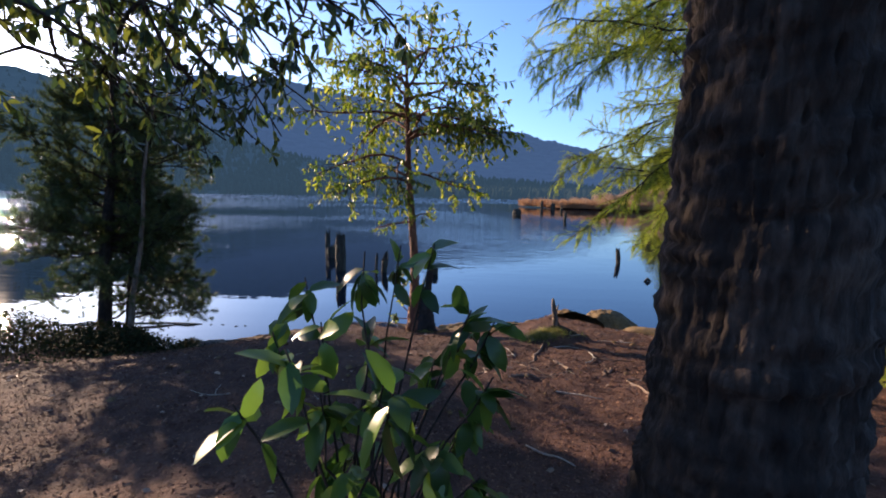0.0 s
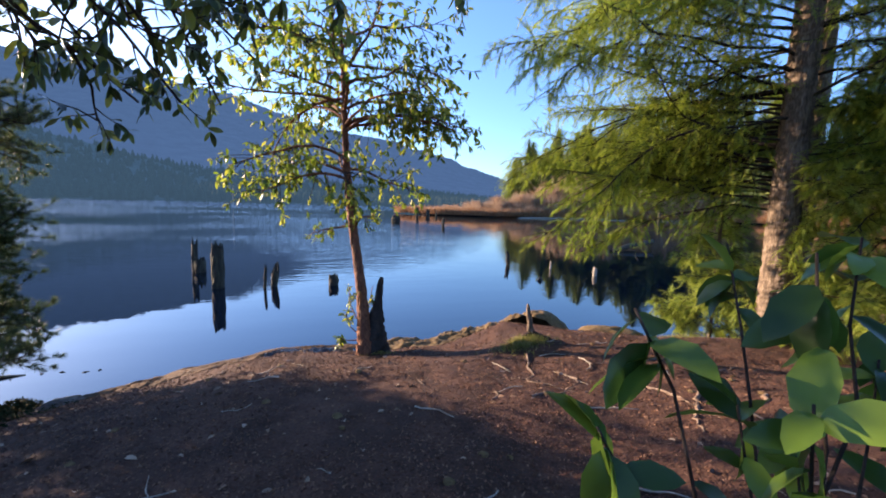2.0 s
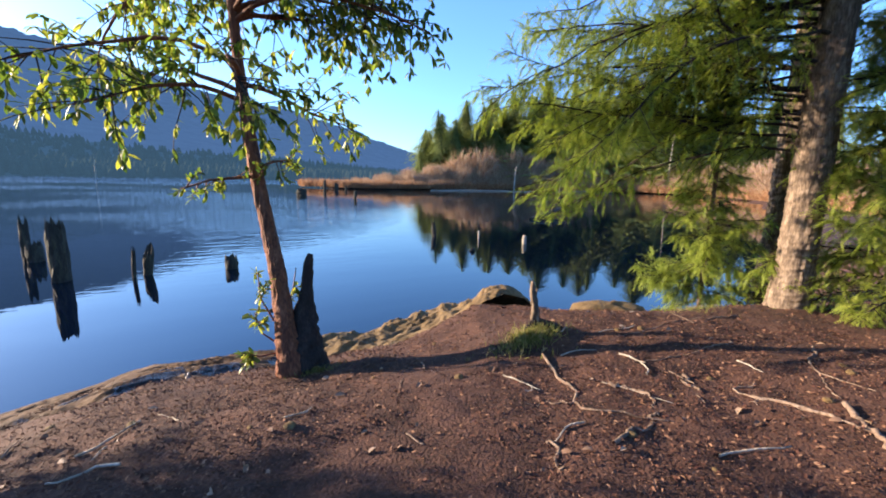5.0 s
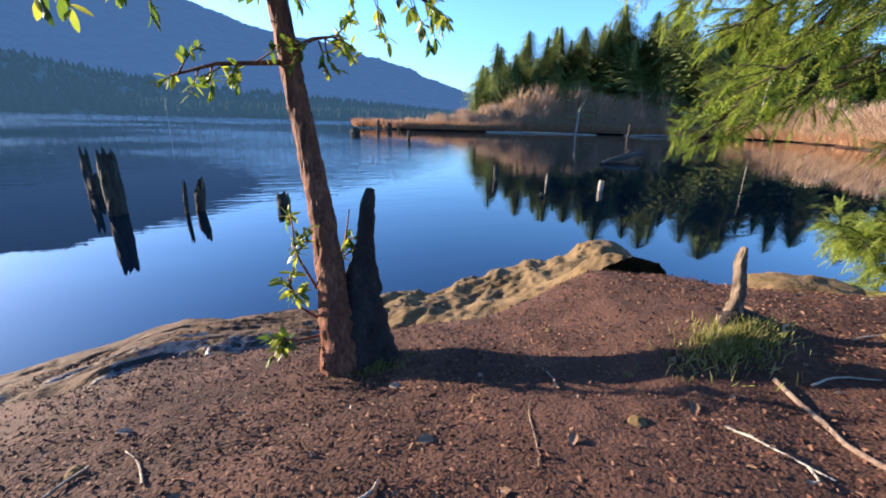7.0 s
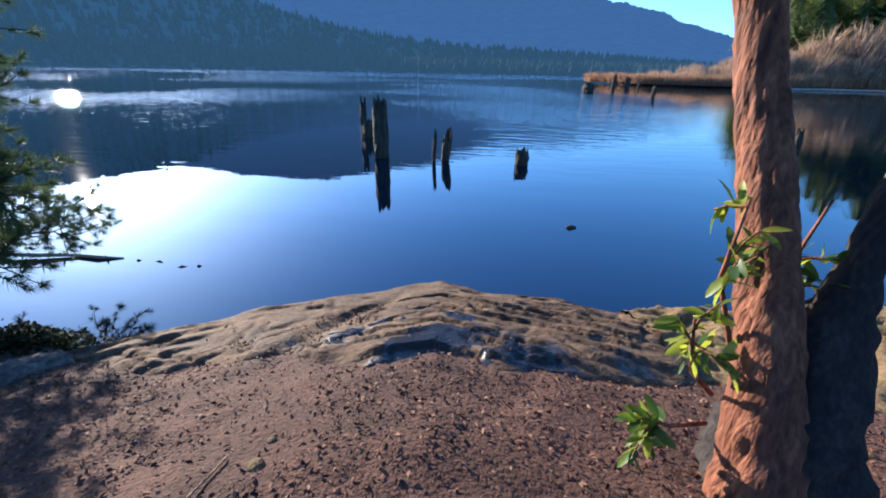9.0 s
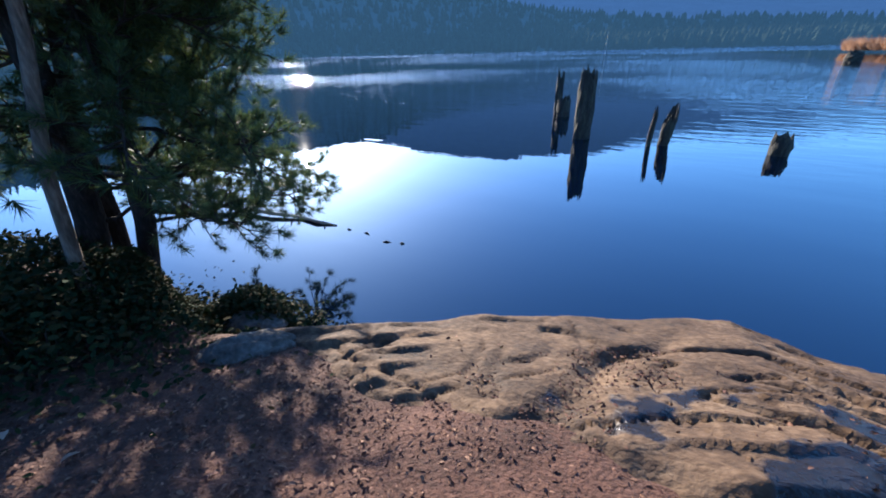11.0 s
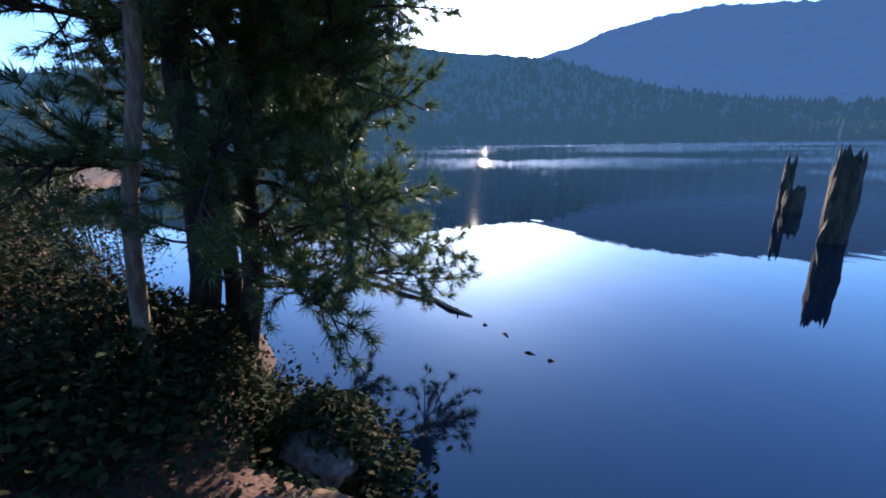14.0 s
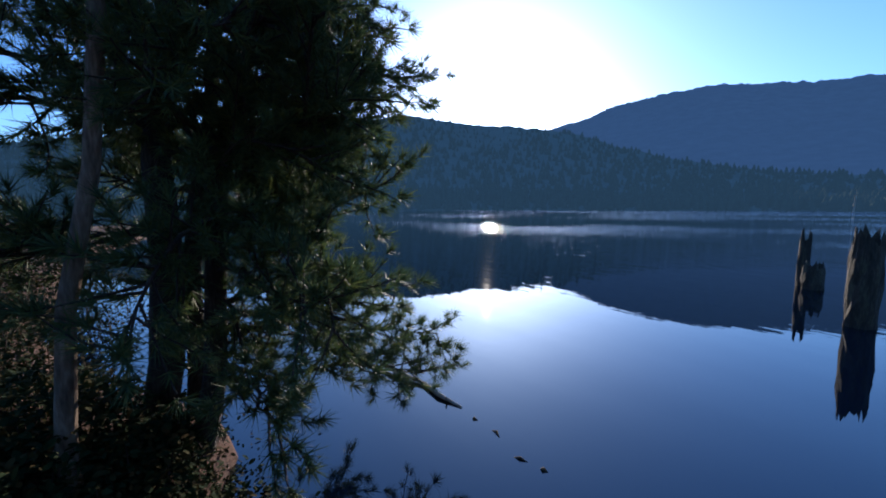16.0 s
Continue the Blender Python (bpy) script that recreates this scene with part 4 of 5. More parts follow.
def overhanging_madrone():
    r = np.random.default_rng(5)
    at = np.array([-5.2, 2.4, 0.9])
    tree = thing("madrone_tree", at, "older madrone whose leafy boughs hang over the bank", "tree")
    spine = np.array([(0, 0, -0.4), (0.05, 0.05, 0.6), (0.2, 0.2, 1.6), (0.5, 0.45, 2.6), (1.0, 0.8, 3.6), (1.6, 1.2, 4.5)])
    part("trunk", mesh_of("trunk", *tube(spine, [0.28, 0.22, 0.18, 0.16, 0.13, 0.09], 14, 0.2, 4)), M_BARK_MAD, tree)
    goals = [(-2.02, 6.03, 2.76), (-1.75, 6.2, 2.82), (-1.47, 6.45, 2.88), (-1.05, 6.75, 3.32), (-1.92, 4.57, 2.8), (-1.55, 4.93, 2.97), (-0.73, 5.39, 3.59), (-0.07, 5.36, 3.76), (-1.41, 4.22, 3.12), (-1.62, 3.86, 3.06), (-1.2, 4.55, 3.11), (-0.35, 4.1, 3.5), (0.05, 4.4, 3.6), (-0.75, 3.9, 3.35), (0.3, 4.9, 3.8)]
    brs = []
    for i, g in enumerate(goals):
        s = spine[3 + i % 3]
        e = np.array(g) + (0, 0, 0.12) - at
        k = np.linspace(0, 1, 9)[:, None]
        b = s + (e - s) * k + np.array([0, 0, 0.7]) * np.sin(k * np.pi) + r.normal(0, 0.16, (9, 3)) * np.sin(k * np.pi)
        brs.append(b)
        part("branch", mesh_of("branch", *tube(b, np.linspace(0.038, 0.01, 9), 7, 0.15, i)), M_BARK_DARK, tree)
        for j in range(3):
            q = b[5 + j]
            c = limb(q, (r.normal(), r.normal(), -0.6), r.uniform(0.5, 0.9), 0.6, 0.3, 6, r)
            brs.append(c)
            part("branch", mesh_of("branch", *tube(c, np.linspace(0.018, 0.006, 6), 5, 0.15, i)), M_BARK_DARK, tree)
    tw, lv = broadleaf_crown([b[len(b) * 5 // 9:] for b in brs], 5, 4, 0.14, r, 0.5, 0.6, 0.6)
    stuff_part("twig_growth", mesh_of("twig_growth", *tw), M_BARK_DARK, tree)
    stuff_part("crown", mesh_of("crown", *lv), M_LEAF_OLD, tree, "dark green drooping leaves")


overhanging_madrone()
SPRAY = spray_template()


def fir(at, height, radius, seed, boughs, label, lean=(0, 0), bark=None, name="fir_tree", needles=None):
    r = np.random.default_rng(seed)
    tree = thing(name, at, label, "tree", "firs on the bank")
    zz = np.array([-0.4, 0.0, 0.35, 0.9, 2, 3.5, 5, 7, 10, height])
    sp = np.stack([lean[0] * zz, lean[1] * zz, zz], -1)
    bp_, br_ = resample(sp, radius * (np.array([1.75, 1.5, 1.2, 1.05, 1.0, 0.95, 0.9, 0.8, 0.6, 0.1]) if bark else np.array([1.35, 1.25, 1.08, 1.02, 1.0, 0.95, 0.9, 0.8, 0.6, 0.1])), 330, 5.5)
    part("trunk", mesh_of("trunk", *tube(bp_, br_, 150 if bark else 64, 0.1, seed, furrow=0.02 if bark else 0.016, fk=9.0 if bark else 5.5)), bark or M_BARK_FIR, tree)
    at_, ax_, up_, sz_, wood = [], [], [], [], []
    for i, (z, a, ln_, droop) in enumerate(boughs):
        s = np.array([lean[0] * z, lean[1] * z, z])
        b = limb(s, (math.cos(a), math.sin(a), 0.18), ln_, droop, 0.28, 12, r)
        part("branch", mesh_of("branch", *tube(b, np.linspace(0.026, 0.006, 12) * min(1, ln_ / 3), 6, 0.15, i)), M_BARK_DARK, tree)
        n = int(ln_ * (15 if ln_ > 2.3 else 24))
        for q in range(n):
            k = (0.12 + 0.88 * (q + r.random()) / n) * 11
            j = int(min(k, 10))
            base = b[j] + (b[j + 1] - b[j]) * (k - j)
            d = unit(b[j + 1] - b[j])
            side = unit(np.cross(d, (0, 0, 1))) * (1 if q % 2 else -1)
            tl = (0.95 - 0.6 * k / 11) * min(1, max(0.5, ln_ / 3.5)) * r.uniform(0.35, 1.2)
            t = limb(base, d * 0.7 + side * 0.75 + r.normal(0, 0.5, 3) + np.array([0, 0, -0.1]), tl, 0.45, 0.3, 5, r)
            wood.append(tube(t, [0.008, 0.007, 0.005, 0.004, 0.003], 3, cap=False))
            for g in range(1, 5):
                for h in (-1, 1):
                    w = unit(t[g] - t[g - 1])
                    sd = unit(np.cross(w, (0, 0, 1))) * h
                    at_.append(t[g] - w * 0.04)
                    ax_.append(w * 0.75 + sd * 0.7 + np.array([0, 0, -0.1]) + r.normal(0, 0.5, 3))
                    sz_.append(r.uniform(0.08, 0.19))
                at_.append(t[g])
                ax_.append(w + np.array([0, 0, -0.2]))
                sz_.append(r.uniform(0.14, 0.22))
    n = len(at_)
    stuff_part("twig_growth", mesh_of("twig_growth", *joined(wood)), M_BARK_DARK, tree)
    v = scatter(*SPRAY, np.array(at_), np.array(ax_), np.tile([0, 0, 1.0], (n, 1)) + r.normal(0, 0.25, (n, 3)), np.array(sz_))
    stuff_part("foliage", mesh_of("foliage", *v, smooth=False), needles or M_NEEDLE, tree, "hanging yellow-green needle sprays")
    return tree


rb = np.random.default_rng(12)
boughs_a = [(2.8 + 0.36 * i, math.radians(rb.choice([rb.uniform(105, 180), rb.uniform(262, 300)], p=[0.75, 0.25])), rb.uniform(2.6, 4.8), rb.uniform(0.3, 0.8)) for i in range(18)]
boughs_a += [(2.9 + 0.36 * i, math.radians(rb.uniform(125, 184)), rb.uniform(3.2, 5.0), rb.uniform(0.4, 0.7)) for i in range(11)]
boughs_a += [(2.6 + 0.4 * i, math.radians(rb.uniform(-80, 90)), rb.uniform(2, 3.5), 0.7) for i in range(7)]
boughs_a += [(2.6 + 0.3 * i, math.radians(rb.uniform(98, 124)), rb.uniform(3.5, 4.8), rb.uniform(0.35, 0.7)) for i in range(9)]
boughs_a += [(2.1 + 0.14 * i, math.radians(rb.uniform(93, 124)), rb.uniform(4.0, 5.2), rb.uniform(0.4, 0.65)) for i in range(15)]
boughs_a += [(4.1 + 0.22 * i, math.radians(rb.uniform(154, 172)), rb.uniform(4.7, 5.3), rb.uniform(0.25, 0.45)) for i in range(7)]
fir((6.85, 6.5, 0.0), 17, 0.215, 31, boughs_a, "tall fir with rough grey-brown bark and drooping boughs")
boughs_b = [(2.6 + 0.45 * i, math.radians(rb.uniform(60, 320)), rb.uniform(2.0, 3.8), rb.uniform(0.6, 1.0)) for i in range(15)]
fir((8.6, 7.33, -0.15), 16, 0.25, 32, boughs_b, "second fir standing close behind, with drooping boughs")
boughs_c = [(0.15 + 0.045 * i, math.radians(rb.uniform(100, 320)), rb.uniform(1.3, 2.2) * (1 - 0.004 * i), 0.9) for i in range(125)]
fir((7.65, 5.25, 0.1), 8, 0.1, 33, boughs_c, "bushy young cedar with bright green sprays", name="cedar_tree", needles=M_CEDAR)
fir((7.35, 7.95, -0.9), 3.4, 0.028, 34, [(0.3 + 0.06 * i, math.radians(rb.uniform(0, 360)), rb.uniform(0.7, 1.3) * (1 - 0.012 * i), 0.5) for i in range(46)],
    "small bright green conifer leaning over the water", name="cedar_tree", needles=M_CEDAR)
# the great trunk beside the start of the walk
boughs_n = [(5.0 + 0.5 * i, math.radians(rb.uniform(30, 170)), rb.uniform(2.0, 3.6), 0.9) for i in range(7)]
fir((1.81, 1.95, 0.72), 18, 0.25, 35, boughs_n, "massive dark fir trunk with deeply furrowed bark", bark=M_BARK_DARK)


def pine(at, stems, height, seed, boughs, label, spread):
    r = np.random.default_rng(seed)
    tree = thing("pine_tree", at, label, "tree", "pines at the water")
    spines = []
    for i, (dx, dy, lx, ly, rad, h) in enumerate(stems):
        zz = np.linspace(-0.5, h, 10)
        k = (zz + 0.5) / (h + 0.5)
        sp = np.stack([dx + lx * k, dy + ly * k + 0.06 * np.sin(zz * 2 + i), zz], -1)
        spines.append(sp)
        part("trunk", mesh_of("trunk", *tube(sp, rad * np.linspace(1.15, 0.2, 10), 12, 0.2, i)), M_BARK_DARK if rad > 0.06 else M_BARK_FIR, tree)
    at_, ax_, sz_, wood = [], [], [], []
    for i, (z, a, ln_, rise) in enumerate(boughs):
        sp = spines[i % max(1, len(spines) - 1)]
        s = np.array([np.interp(z, sp[:, 2], sp[:, 0]), np.interp(z, sp[:, 2], sp[:, 1]), z])
        b = limb(s, (math.cos(a), math.sin(a), rise), ln_, 0.1, 0.5, 9, r)
        part("branch", mesh_of("branch", *tube(b, np.linspace(0.026, 0.006, 9), 6, 0.2, i)), M_BARK_DARK, tree)
        n = int(ln_ * 12.5)
        for q in range(n):
            k = (0.2 + 0.8 * ((q + r.random()) / n) ** 0.75) * 8
            j = int(min(k, 7))
            base = b[j] + (b[j + 1] - b[j]) * (k - j)
            d = unit(unit(b[j + 1] - b[j]) * 0.7 + r.normal(0, 0.55, 3) + np.array([0, 0, 0.15]))
            t = limb(base, d, r.uniform(0.25, 0.6) * spread, -0.3, 0.25, 5, r)
            wood.append(tube(t, [0.009, 0.008, 0.006, 0.005, 0.004], 4, cap=False))
            for g in (1, 2, 3, 4, 4):
                at_.append(t[g] + r.normal(0, 0.02, 3))
                ax_.append(unit(t[g] - t[g - 1]) + r.normal(0, 0.3, 3) + np.array([0, 0, 0.2]))
                sz_.append(r.uniform(0.09, 0.16))
    n = len(at_)
    stuff_part("twig_growth", mesh_of("twig_growth", *joined(wood)), M_BARK_DARK, tree)
    v = scatter(*tuft_template(), np.array(at_), np.array(ax_), r.normal(0, 1, (n, 3)), np.array(sz_))
    stuff_part("foliage", mesh_of("foliage", *v, smooth=False), M_PINE, tree, "dark bluish-green needle tufts")


rp = np.random.default_rng(4)
bp = [(1.15 + 0.066 * i, rp.uniform(0, 6.283), rp.uniform(0.8, 1.9) * (1.1 - 0.007 * i), rp.uniform(-0.1, 0.35)) for i in range(92)]
bp += [(1.15 + 0.09 * i, math.radians(rp.uniform(20, 110)), rp.uniform(1.1, 1.9) * (1 - 0.005 * i), rp.uniform(0.0, 0.3)) for i in range(44)]
bp += [(2.2 + 0.16 * i, math.radians(rp.uniform(170, 320)), rp.uniform(1.2, 2.4), rp.uniform(0.0, 0.3)) for i in range(12)]
bp += [(0.42, math.radians(68), 2.2, -0.06), (0.65, math.radians(78), 2.4, -0.02), (0.35, math.radians(58), 1.9, -0.08), (0.3, math.radians(45), 1.6, -0.05), (0.9, math.radians(50), 1.8, 0.0), (0.75, math.radians(95), 1.9, 0.0),
       (0.9, math.radians(30), 1.8, 0.05), (0.8, math.radians(120), 1.6, 0.1)]
pine((-7.3, 9.7, -1.25), [(0, 0, 0.6, 0.6, 0.125, 7.5), (0.32, 0.3, 0.7, 0.9, 0.09, 6.8), (-0.12, 0.25, 0.4, 0.6, 0.08, 6.5), (1.0, -0.45, 0.7, 0.8, 0.055, 7.0)], 7, 41, bp,
     "dark many-stemmed shore pine backlit by the sun", 1.0)


# ---- shrubs ----
def laurel_bush():
    r = np.random.default_rng(9)
    at = on_ground(0.5, 2.3, -0.05)
    bush = thing("laurel_bush", at, "large-leaved evergreen bush beside the path", "bush")
    tips, ways = [], []
    # tall sprigs, then shorter ones round the foot
    plan = [(0.82, 2.55, 2.03), (0.64, 2.78, 1.99), (0.52, 2.48, 2.0), (0.97, 2.2, 1.83), (0.19, 2.66, 1.84), (0.05, 2.6, 1.58), (0.31, 2.12, 1.7), (0.72, 1.93, 1.64), (0.18, 2.0, 1.55), (1.1, 2.5, 1.7)]
    plan += [(0.72 + 0.36 * math.cos(2.4 * i), 2.35 + 0.32 * math.sin(2.4 * i), 0.95 + 0.045 * i) for i in range(18)]
    for i, goal in enumerate(plan):
        e = np.array(goal) - np.array(at)
        s0 = np.array([0.16 * e[0], 0.16 * e[1], 0.0])
        k = np.linspace(0, 1, 8)[:, None]
        s = s0 + (e - s0) * np.hstack([k ** 1.4, k ** 1.4, k]) + r.normal(0, 0.018, (8, 3)) * np.sin(k * np.pi)
        part("stem", mesh_of("stem", *tube(s, np.linspace(0.008, 0.0035, 8), 6, 0.1, i)), M_BARK_DARK, bush)
        tips += [s[-1], s[-1], s[-2] * 0.4 + s[-1] * 0.6]
        ways += [s[-1] - s[-2]] * 3
    lv = leaves_at(tips, ways, 3, 0.165, 0.7, r, 0.7, leaf_template(0.5, 0.1, 0.4))
    stuff_part("leaves", mesh_of("leaves", *lv), M_LEAF_BUSH, bush, "broad glossy dark green leaves")


laurel_bush()


def thicket(n, cx, cy, sx, sy, h, seed, label, size=0.055):
    r = np.random.default_rng(seed)
    x, y = r.normal(cx, sx, n), r.normal(cy, sy, n)
    z = soil_z(x, y)
    z = np.maximum(z, WATER)
    top = z + h * r.uniform(0.05, 1, n) ** 0.7 * np.exp(-((x - cx) / sx / 1.8) ** 2 - ((y - cy) / sy / 1.8) ** 2)
    d = unit(r.normal(0, 1, (n, 3)) * np.array([1, 1, 0.5]))
    v = scatter(*leaf_template(0.55, 0.1, 0.15), np.stack([x, y, top], -1), d, np.tile([0, 0, 1.0], (n, 1)) + r.normal(0, 0.4, (n, 3)), size * r.uniform(0.6, 1.4, n))
    stems = []
    for i in range(0, n, 60):
        q = np.array([x[i], y[i], z[i] - 0.05])
        stems.append(tube([q, (q + np.array([x[i], y[i], top[i]])) / 2 + r.normal(0, 0.03, 3), (x[i] + 0.03, y[i], top[i])], [0.008, 0.006, 0.003], 4, cap=False))
    ob = thing("shrub", (cx, cy, float(soil_z(np.array([cx]), np.array([cy]))[0])), label, "shrub", "shrubs at the shore")
    off = np.array(ob.location)
    sv, sf = joined(stems)
    stuff_part("stem_growth", mesh_of("stem_growth", sv - off, sf), M_BARK_DARK, ob)
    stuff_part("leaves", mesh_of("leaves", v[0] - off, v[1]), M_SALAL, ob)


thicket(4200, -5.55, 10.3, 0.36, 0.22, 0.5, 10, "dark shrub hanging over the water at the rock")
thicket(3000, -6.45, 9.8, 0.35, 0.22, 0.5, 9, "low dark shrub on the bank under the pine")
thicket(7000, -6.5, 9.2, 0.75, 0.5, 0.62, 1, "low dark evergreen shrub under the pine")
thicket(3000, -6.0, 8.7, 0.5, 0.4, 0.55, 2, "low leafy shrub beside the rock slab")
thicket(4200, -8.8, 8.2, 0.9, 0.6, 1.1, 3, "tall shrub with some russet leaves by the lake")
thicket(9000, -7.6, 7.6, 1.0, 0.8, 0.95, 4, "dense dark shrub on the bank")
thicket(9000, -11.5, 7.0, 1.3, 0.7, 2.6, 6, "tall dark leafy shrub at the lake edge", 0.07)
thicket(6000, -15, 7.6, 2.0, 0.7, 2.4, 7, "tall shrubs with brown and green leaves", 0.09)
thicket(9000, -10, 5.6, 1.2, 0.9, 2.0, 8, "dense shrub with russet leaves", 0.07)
thicket(1800, 9.0, 7.2, 0.9, 0.6, 0.7, 5, "sunlit green shrub under the firs")


# ---- small things on the bank ----
def snag_stump():
    at = on_ground(2.8, 7.56, -0.03)
    ob = thing("broken_sapling_stump", at, "grey broken sapling stump with a mossy foot", "stump")
    sp, sr = resample([(0.07, 0.01, -0.12), (0.05, 0, 0.0), (0.02, 0.01, 0.1), (0.0, -0.01, 0.25), (-0.035, 0.0, 0.42), (-0.045, 0.01, 0.52), (-0.06, 0, 0.6)],
                      [0.11, 0.085, 0.055, 0.04, 0.037, 0.03, 0.012], 40)
    part("stem", mesh_of("stem", *tube(sp, sr, 20, 0.5, 4, furrow=0.012, fk=2.5)), M_BARK_FIR, ob)
    part("side_splinter", mesh_of("side_splinter", *tube([(0.0, 0.02, 0.3), (0.035, 0.03, 0.42), (0.05, 0.03, 0.5)], [0.02, 0.014, 0.004], 8, 0.4, 6)), M_BARK_FIR, ob)
    for i, (x, y) in enumerate([(0.45, -0.12), (0.28, -0.3), (-0.32, -0.12), (0.3, 0.2)]):
        part("root", mesh_of("root", *tube([(0.03, 0, 0.1), (x * 0.4, y * 0.4, 0.05), (x * 0.75, y * 0.75, 0.0), (x, y, -0.07)], [0.055, 0.045, 0.03, 0.012], 9, 0.35, i)), M_BARK_DARK, ob)


snag_stump()


def grass_patch(cx, cy, rx, ry, n, hgt, seed, label):
    r = np.random.default_rng(seed)
    a, q = r.uniform(0, 6.283, n), np.abs(r.normal(0, 0.55, n))
    x, y = cx + rx * q * np.cos(a), cy + ry * q * np.sin(a)
    z = soil_z(x, y) - 0.005
    tv = np.array([(0, -0.03, 0), (0, 0.03, 0), (0.55, 0.02, 0.04), (1.0, 0, 0.2)])
    tf = np.array([(0, 1, 2), (0, 2, 3)])
    v = scatter(tv, tf, np.stack([x, y, z], -1), np.tile([0, 0, 1.0], (n, 1)) + r.normal(0, 0.4, (n, 3)), r.normal(0, 1, (n, 3)), hgt * r.uniform(0.3, 1.2, n))
    tagged(part("grass", mesh_of("grass", *v, smooth=False), M_GRASS), label, "grass", kind="stuff")


grass_patch(2.6, 7.4, 0.42, 0.22, 2600, 0.10, 1, "tuft of short green grass by the stump")
grass_patch(0.45, 8.55, 0.25, 0.15, 500, 0.07, 2, "small patch of grass at the madrone's foot")
grass_patch(-4.0, 10.35, 0.3, 0.14, 420, 0.06, 4, "yellow-green moss and grass on the rock slab")
grass_patch(-3.3, 10.0, 0.2, 0.14, 260, 0.06, 5, "yellow-green grass in a rock crack")
grass_patch(5.6, 7.2, 0.6, 0.4, 700, 0.07, 3, "sparse grass on the bank")


def root(points, r0, seed, label):
    p = np.array(points, float)
    fine = np.stack([np.interp(np.linspace(0, len(p) - 1, 22), np.arange(len(p)), p[:, i]) for i in range(2)], -1)
    r0 *= 0.55
    rr = np.random.default_rng(seed)
    fine += np.cumsum(rr.normal(0, 0.022, fine.shape), 0)
    z = soil_z(fine[:, 0], fine[:, 1]) + r0 * (0.35 + 0.5 * np.sin(np.linspace(0, 9, 22) + seed))
    v, f = tube(np.column_stack([fine, z]), r0 * np.linspace(1, 0.35, 22) * (1 + 0.2 * rr.normal(size=22)), 8, 0.3, seed)
    tagged(part("tree_root", mesh_of("tree_root", v, f), M_ROOT), label, "root", "surface roots on the bank")


for i, (pts, r0) in enumerate([([(2.48, 7.06), (2.19, 6.57), (2.18, 6.32), (1.97, 6.18), (2.02, 6.01), (2.13, 5.82), (2.39, 5.66)], 0.03), ([(2.48, 6.28), (2.49, 6.11), (2.33, 5.9)], 0.032),
                               ([(3.11, 6.06), (3.02, 5.85), (2.85, 5.63)], 0.03), ([(3.46, 5.57), (3.21, 5.38)], 0.022), ([(1.41, 5.95), (1.44, 5.8)], 0.028),
                               ([(1.97, 6.18), (1.8, 6.2), (1.6, 6.3)], 0.014), ([(4.28, 6.11), (3.78, 6.26), (3.3, 6.5)], 0.022), ([(3.5, 5.05), (3.3, 4.7), (3.1, 4.4)], 0.04),
                               ([(3.9, 4.6), (3.6, 4.35), (3.3, 3.95)], 0.045), ([(3.24, 5.5), (3.3, 5.1), (3.24, 4.62)], 0.034), ([(4.9, 5.6), (4.1, 5.5), (3.5, 5.2)], 0.022),
                               ([(5.6, 6.6), (4.6, 6.75), (3.4, 6.9)], 0.02), ([(1.7, 5.74), (2.0, 5.77), (2.2, 5.7)], 0.026)]):
    root(pts, r0, i + 1, "bare pale tree root lying on the soil")


def stick(x, y, a, ln_, r0, seed):
    rr = np.random.default_rng(seed)
    t = np.linspace(0, 1, 7)
    px, py = x + math.cos(a) * ln_ * t, y + math.sin(a) * ln_ * t + 0.03 * np.sin(t * 5 + seed)
    v, f = tube(np.column_stack([px, py, soil_z(px, py) + r0 + 0.006]), r0 * np.linspace(1, 0.5, 7), 6, 0.3, seed)
    tagged(part("stick", mesh_of("stick", v, f), M_DEAD if seed % 3 else M_ROOT), "dry fallen stick on the ground", "stick", "sticks on the ground")


rs = np.random.default_rng(77)
for i in range(46):
    stick(rs.uniform(-3.2, 4.8), rs.uniform(3.0, 8.2), rs.uniform(0, 6.28), rs.uniform(0.12, 0.55), rs.uniform(0.004, 0.011), i)


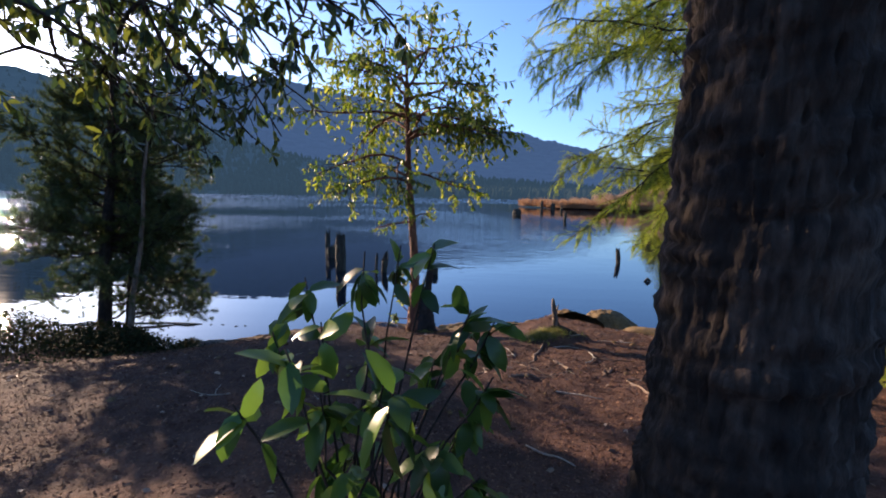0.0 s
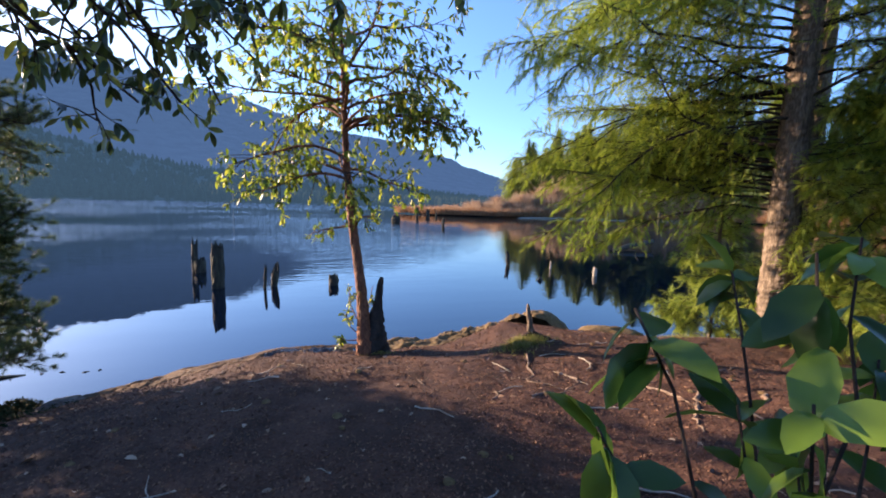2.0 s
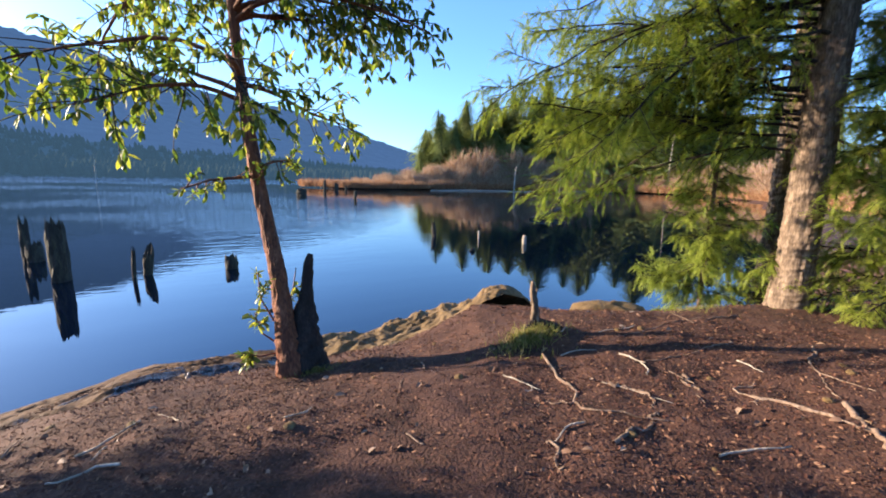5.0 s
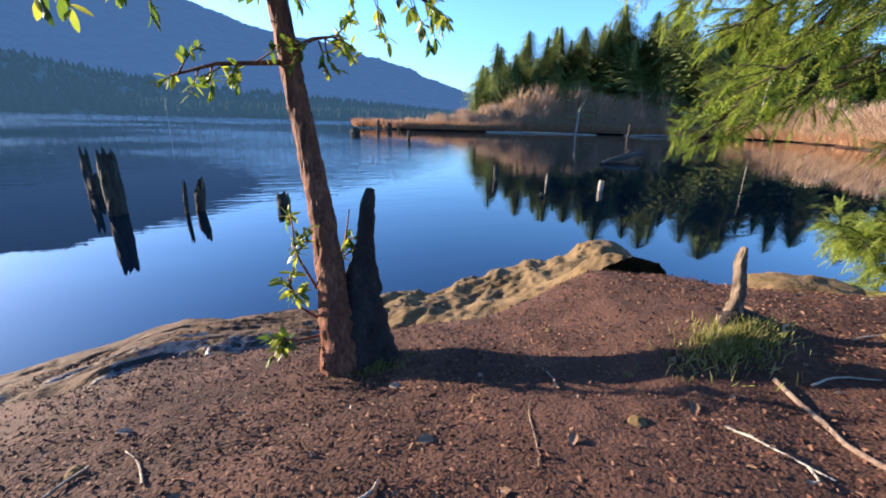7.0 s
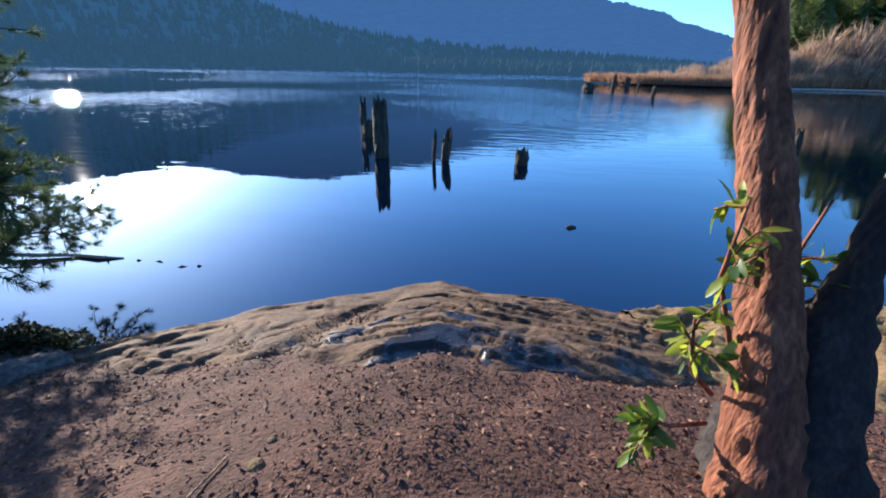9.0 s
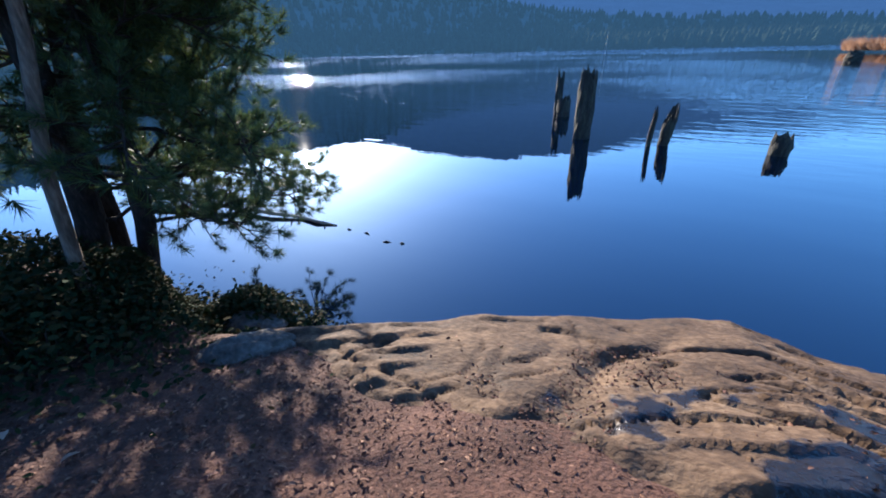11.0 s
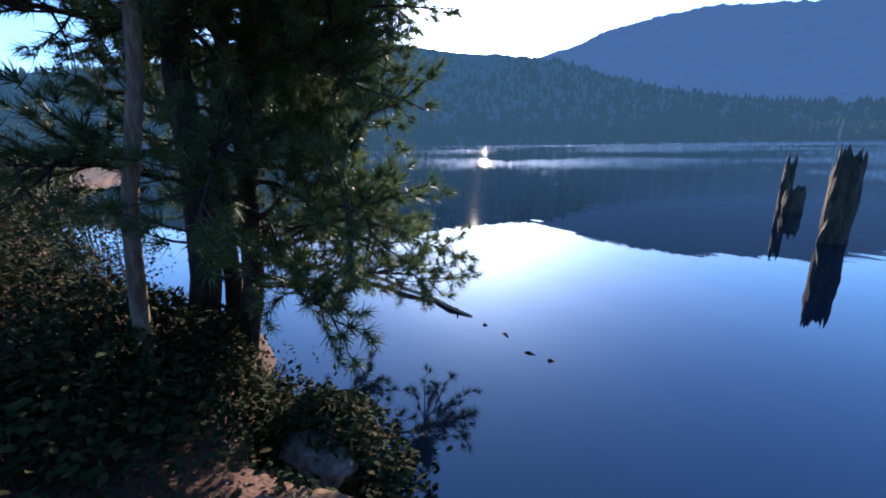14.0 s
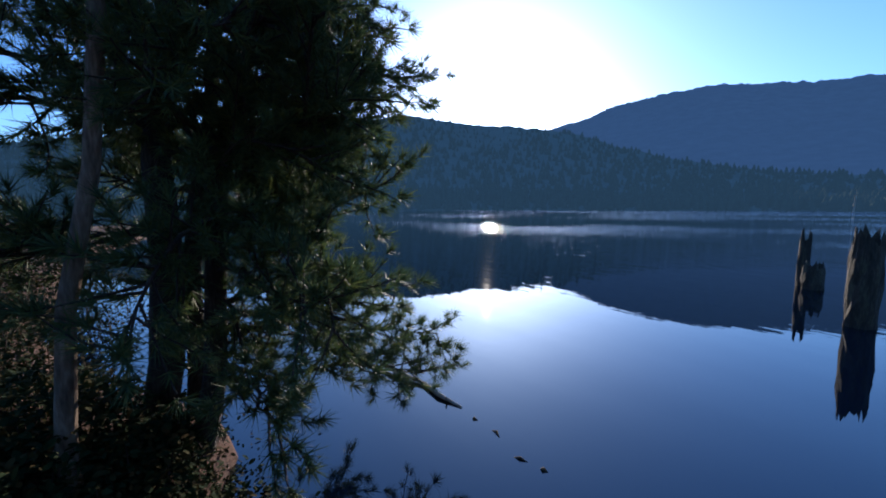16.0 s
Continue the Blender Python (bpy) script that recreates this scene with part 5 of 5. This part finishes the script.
def stones(n, seed):
    r = np.random.default_rng(seed)
    for i in range(n):
        x, y = r.uniform(-3.5, 4.5), r.uniform(3.4, 9.6)
        s = r.uniform(0.018, 0.05)
        bm = bmesh.new()
        bmesh.ops.create_icosphere(bm, subdivisions=2, radius=s)
        for v in bm.verts:
            v.co *= 1 + 0.35 * noise.noise(v.co * 22 + Vector((i * 3.1, 0, 0)))
            v.co.z *= 0.6
        me = bpy.data.meshes.new("stone")
        bm.to_mesh(me)
        bm.free()
        ob = part("stone", me, M_ROCK2)
        ob.location = on_ground(x, y, s * 0.15)
        tagged(ob, "small pale stone lying in the leaf litter", "stone", "stones in the soil")


stones(40, 3)

# leaf litter
nl = 210000
lx, ly = RNG.uniform(-5.5, 7.5, nl), RNG.uniform(1.2, 11.0, nl)
keep = (inland(lx, ly) > 0.55 + 0.5 * fnoise(lx, ly, 0.8, 3)) & (RNG.random(nl) < 0.35 + 0.65 * (fnoise(lx, ly, 0.7, 8) > -0.2))
lx, ly = lx[keep], ly[keep]
nl = len(lx)
low_soil, on_rock = soil_z(lx, ly), np.where((lx < 0.7) & (ly > 8.6), slab_z(lx, ly), -9)
dip = bedded(lx, ly, 11)
keep = (low_soil > on_rock) | (dip < -0.03) | (RNG.random(nl) < 0.05)
lx, ly, low_soil, on_rock = lx[keep], ly[keep], low_soil[keep], on_rock[keep]
nl = len(lx)
lz = np.maximum(low_soil, on_rock) + RNG.uniform(0.004, 0.02, nl)
la = RNG.uniform(0, 6.283, nl)
lit = scatter(*leaf_template(0.5, 0.25, 0.3), np.stack([lx, ly, lz], -1), np.stack([np.cos(la), np.sin(la), RNG.normal(0, 0.2, nl)], -1),
              np.tile([0, 0, 1.0], (nl, 1)) + RNG.normal(0, 0.4, (nl, 3)), 0.008 + 0.03 * RNG.random(nl) ** 2.5)
tagged(part("leaf_litter", mesh_of("leaf_litter", *lit), M_LITTER), "brown fallen leaves strewn over the soil", "leaf litter", kind="stuff")
nb = 280
bx, by, ba = RNG.uniform(-5, 5, nb), RNG.uniform(2.0, 8.5, nb), RNG.uniform(0, 6.283, nb)
big = scatter(*leaf_template(0.48, 0.3, 0.35), np.stack([bx, by, soil_z(bx, by) + 0.012], -1), np.stack([np.cos(ba), np.sin(ba), RNG.normal(0, 0.15, nb)], -1),
              np.tile([0, 0, 1.0], (nb, 1)) + RNG.normal(0, 0.35, (nb, 3)), RNG.uniform(0.05, 0.105, nb))
tagged(part("fallen_leaves", mesh_of("fallen_leaves", *big), M_DRY_LEAF), "large pale curled leaves fallen on the bank", "fallen leaves", kind="stuff")
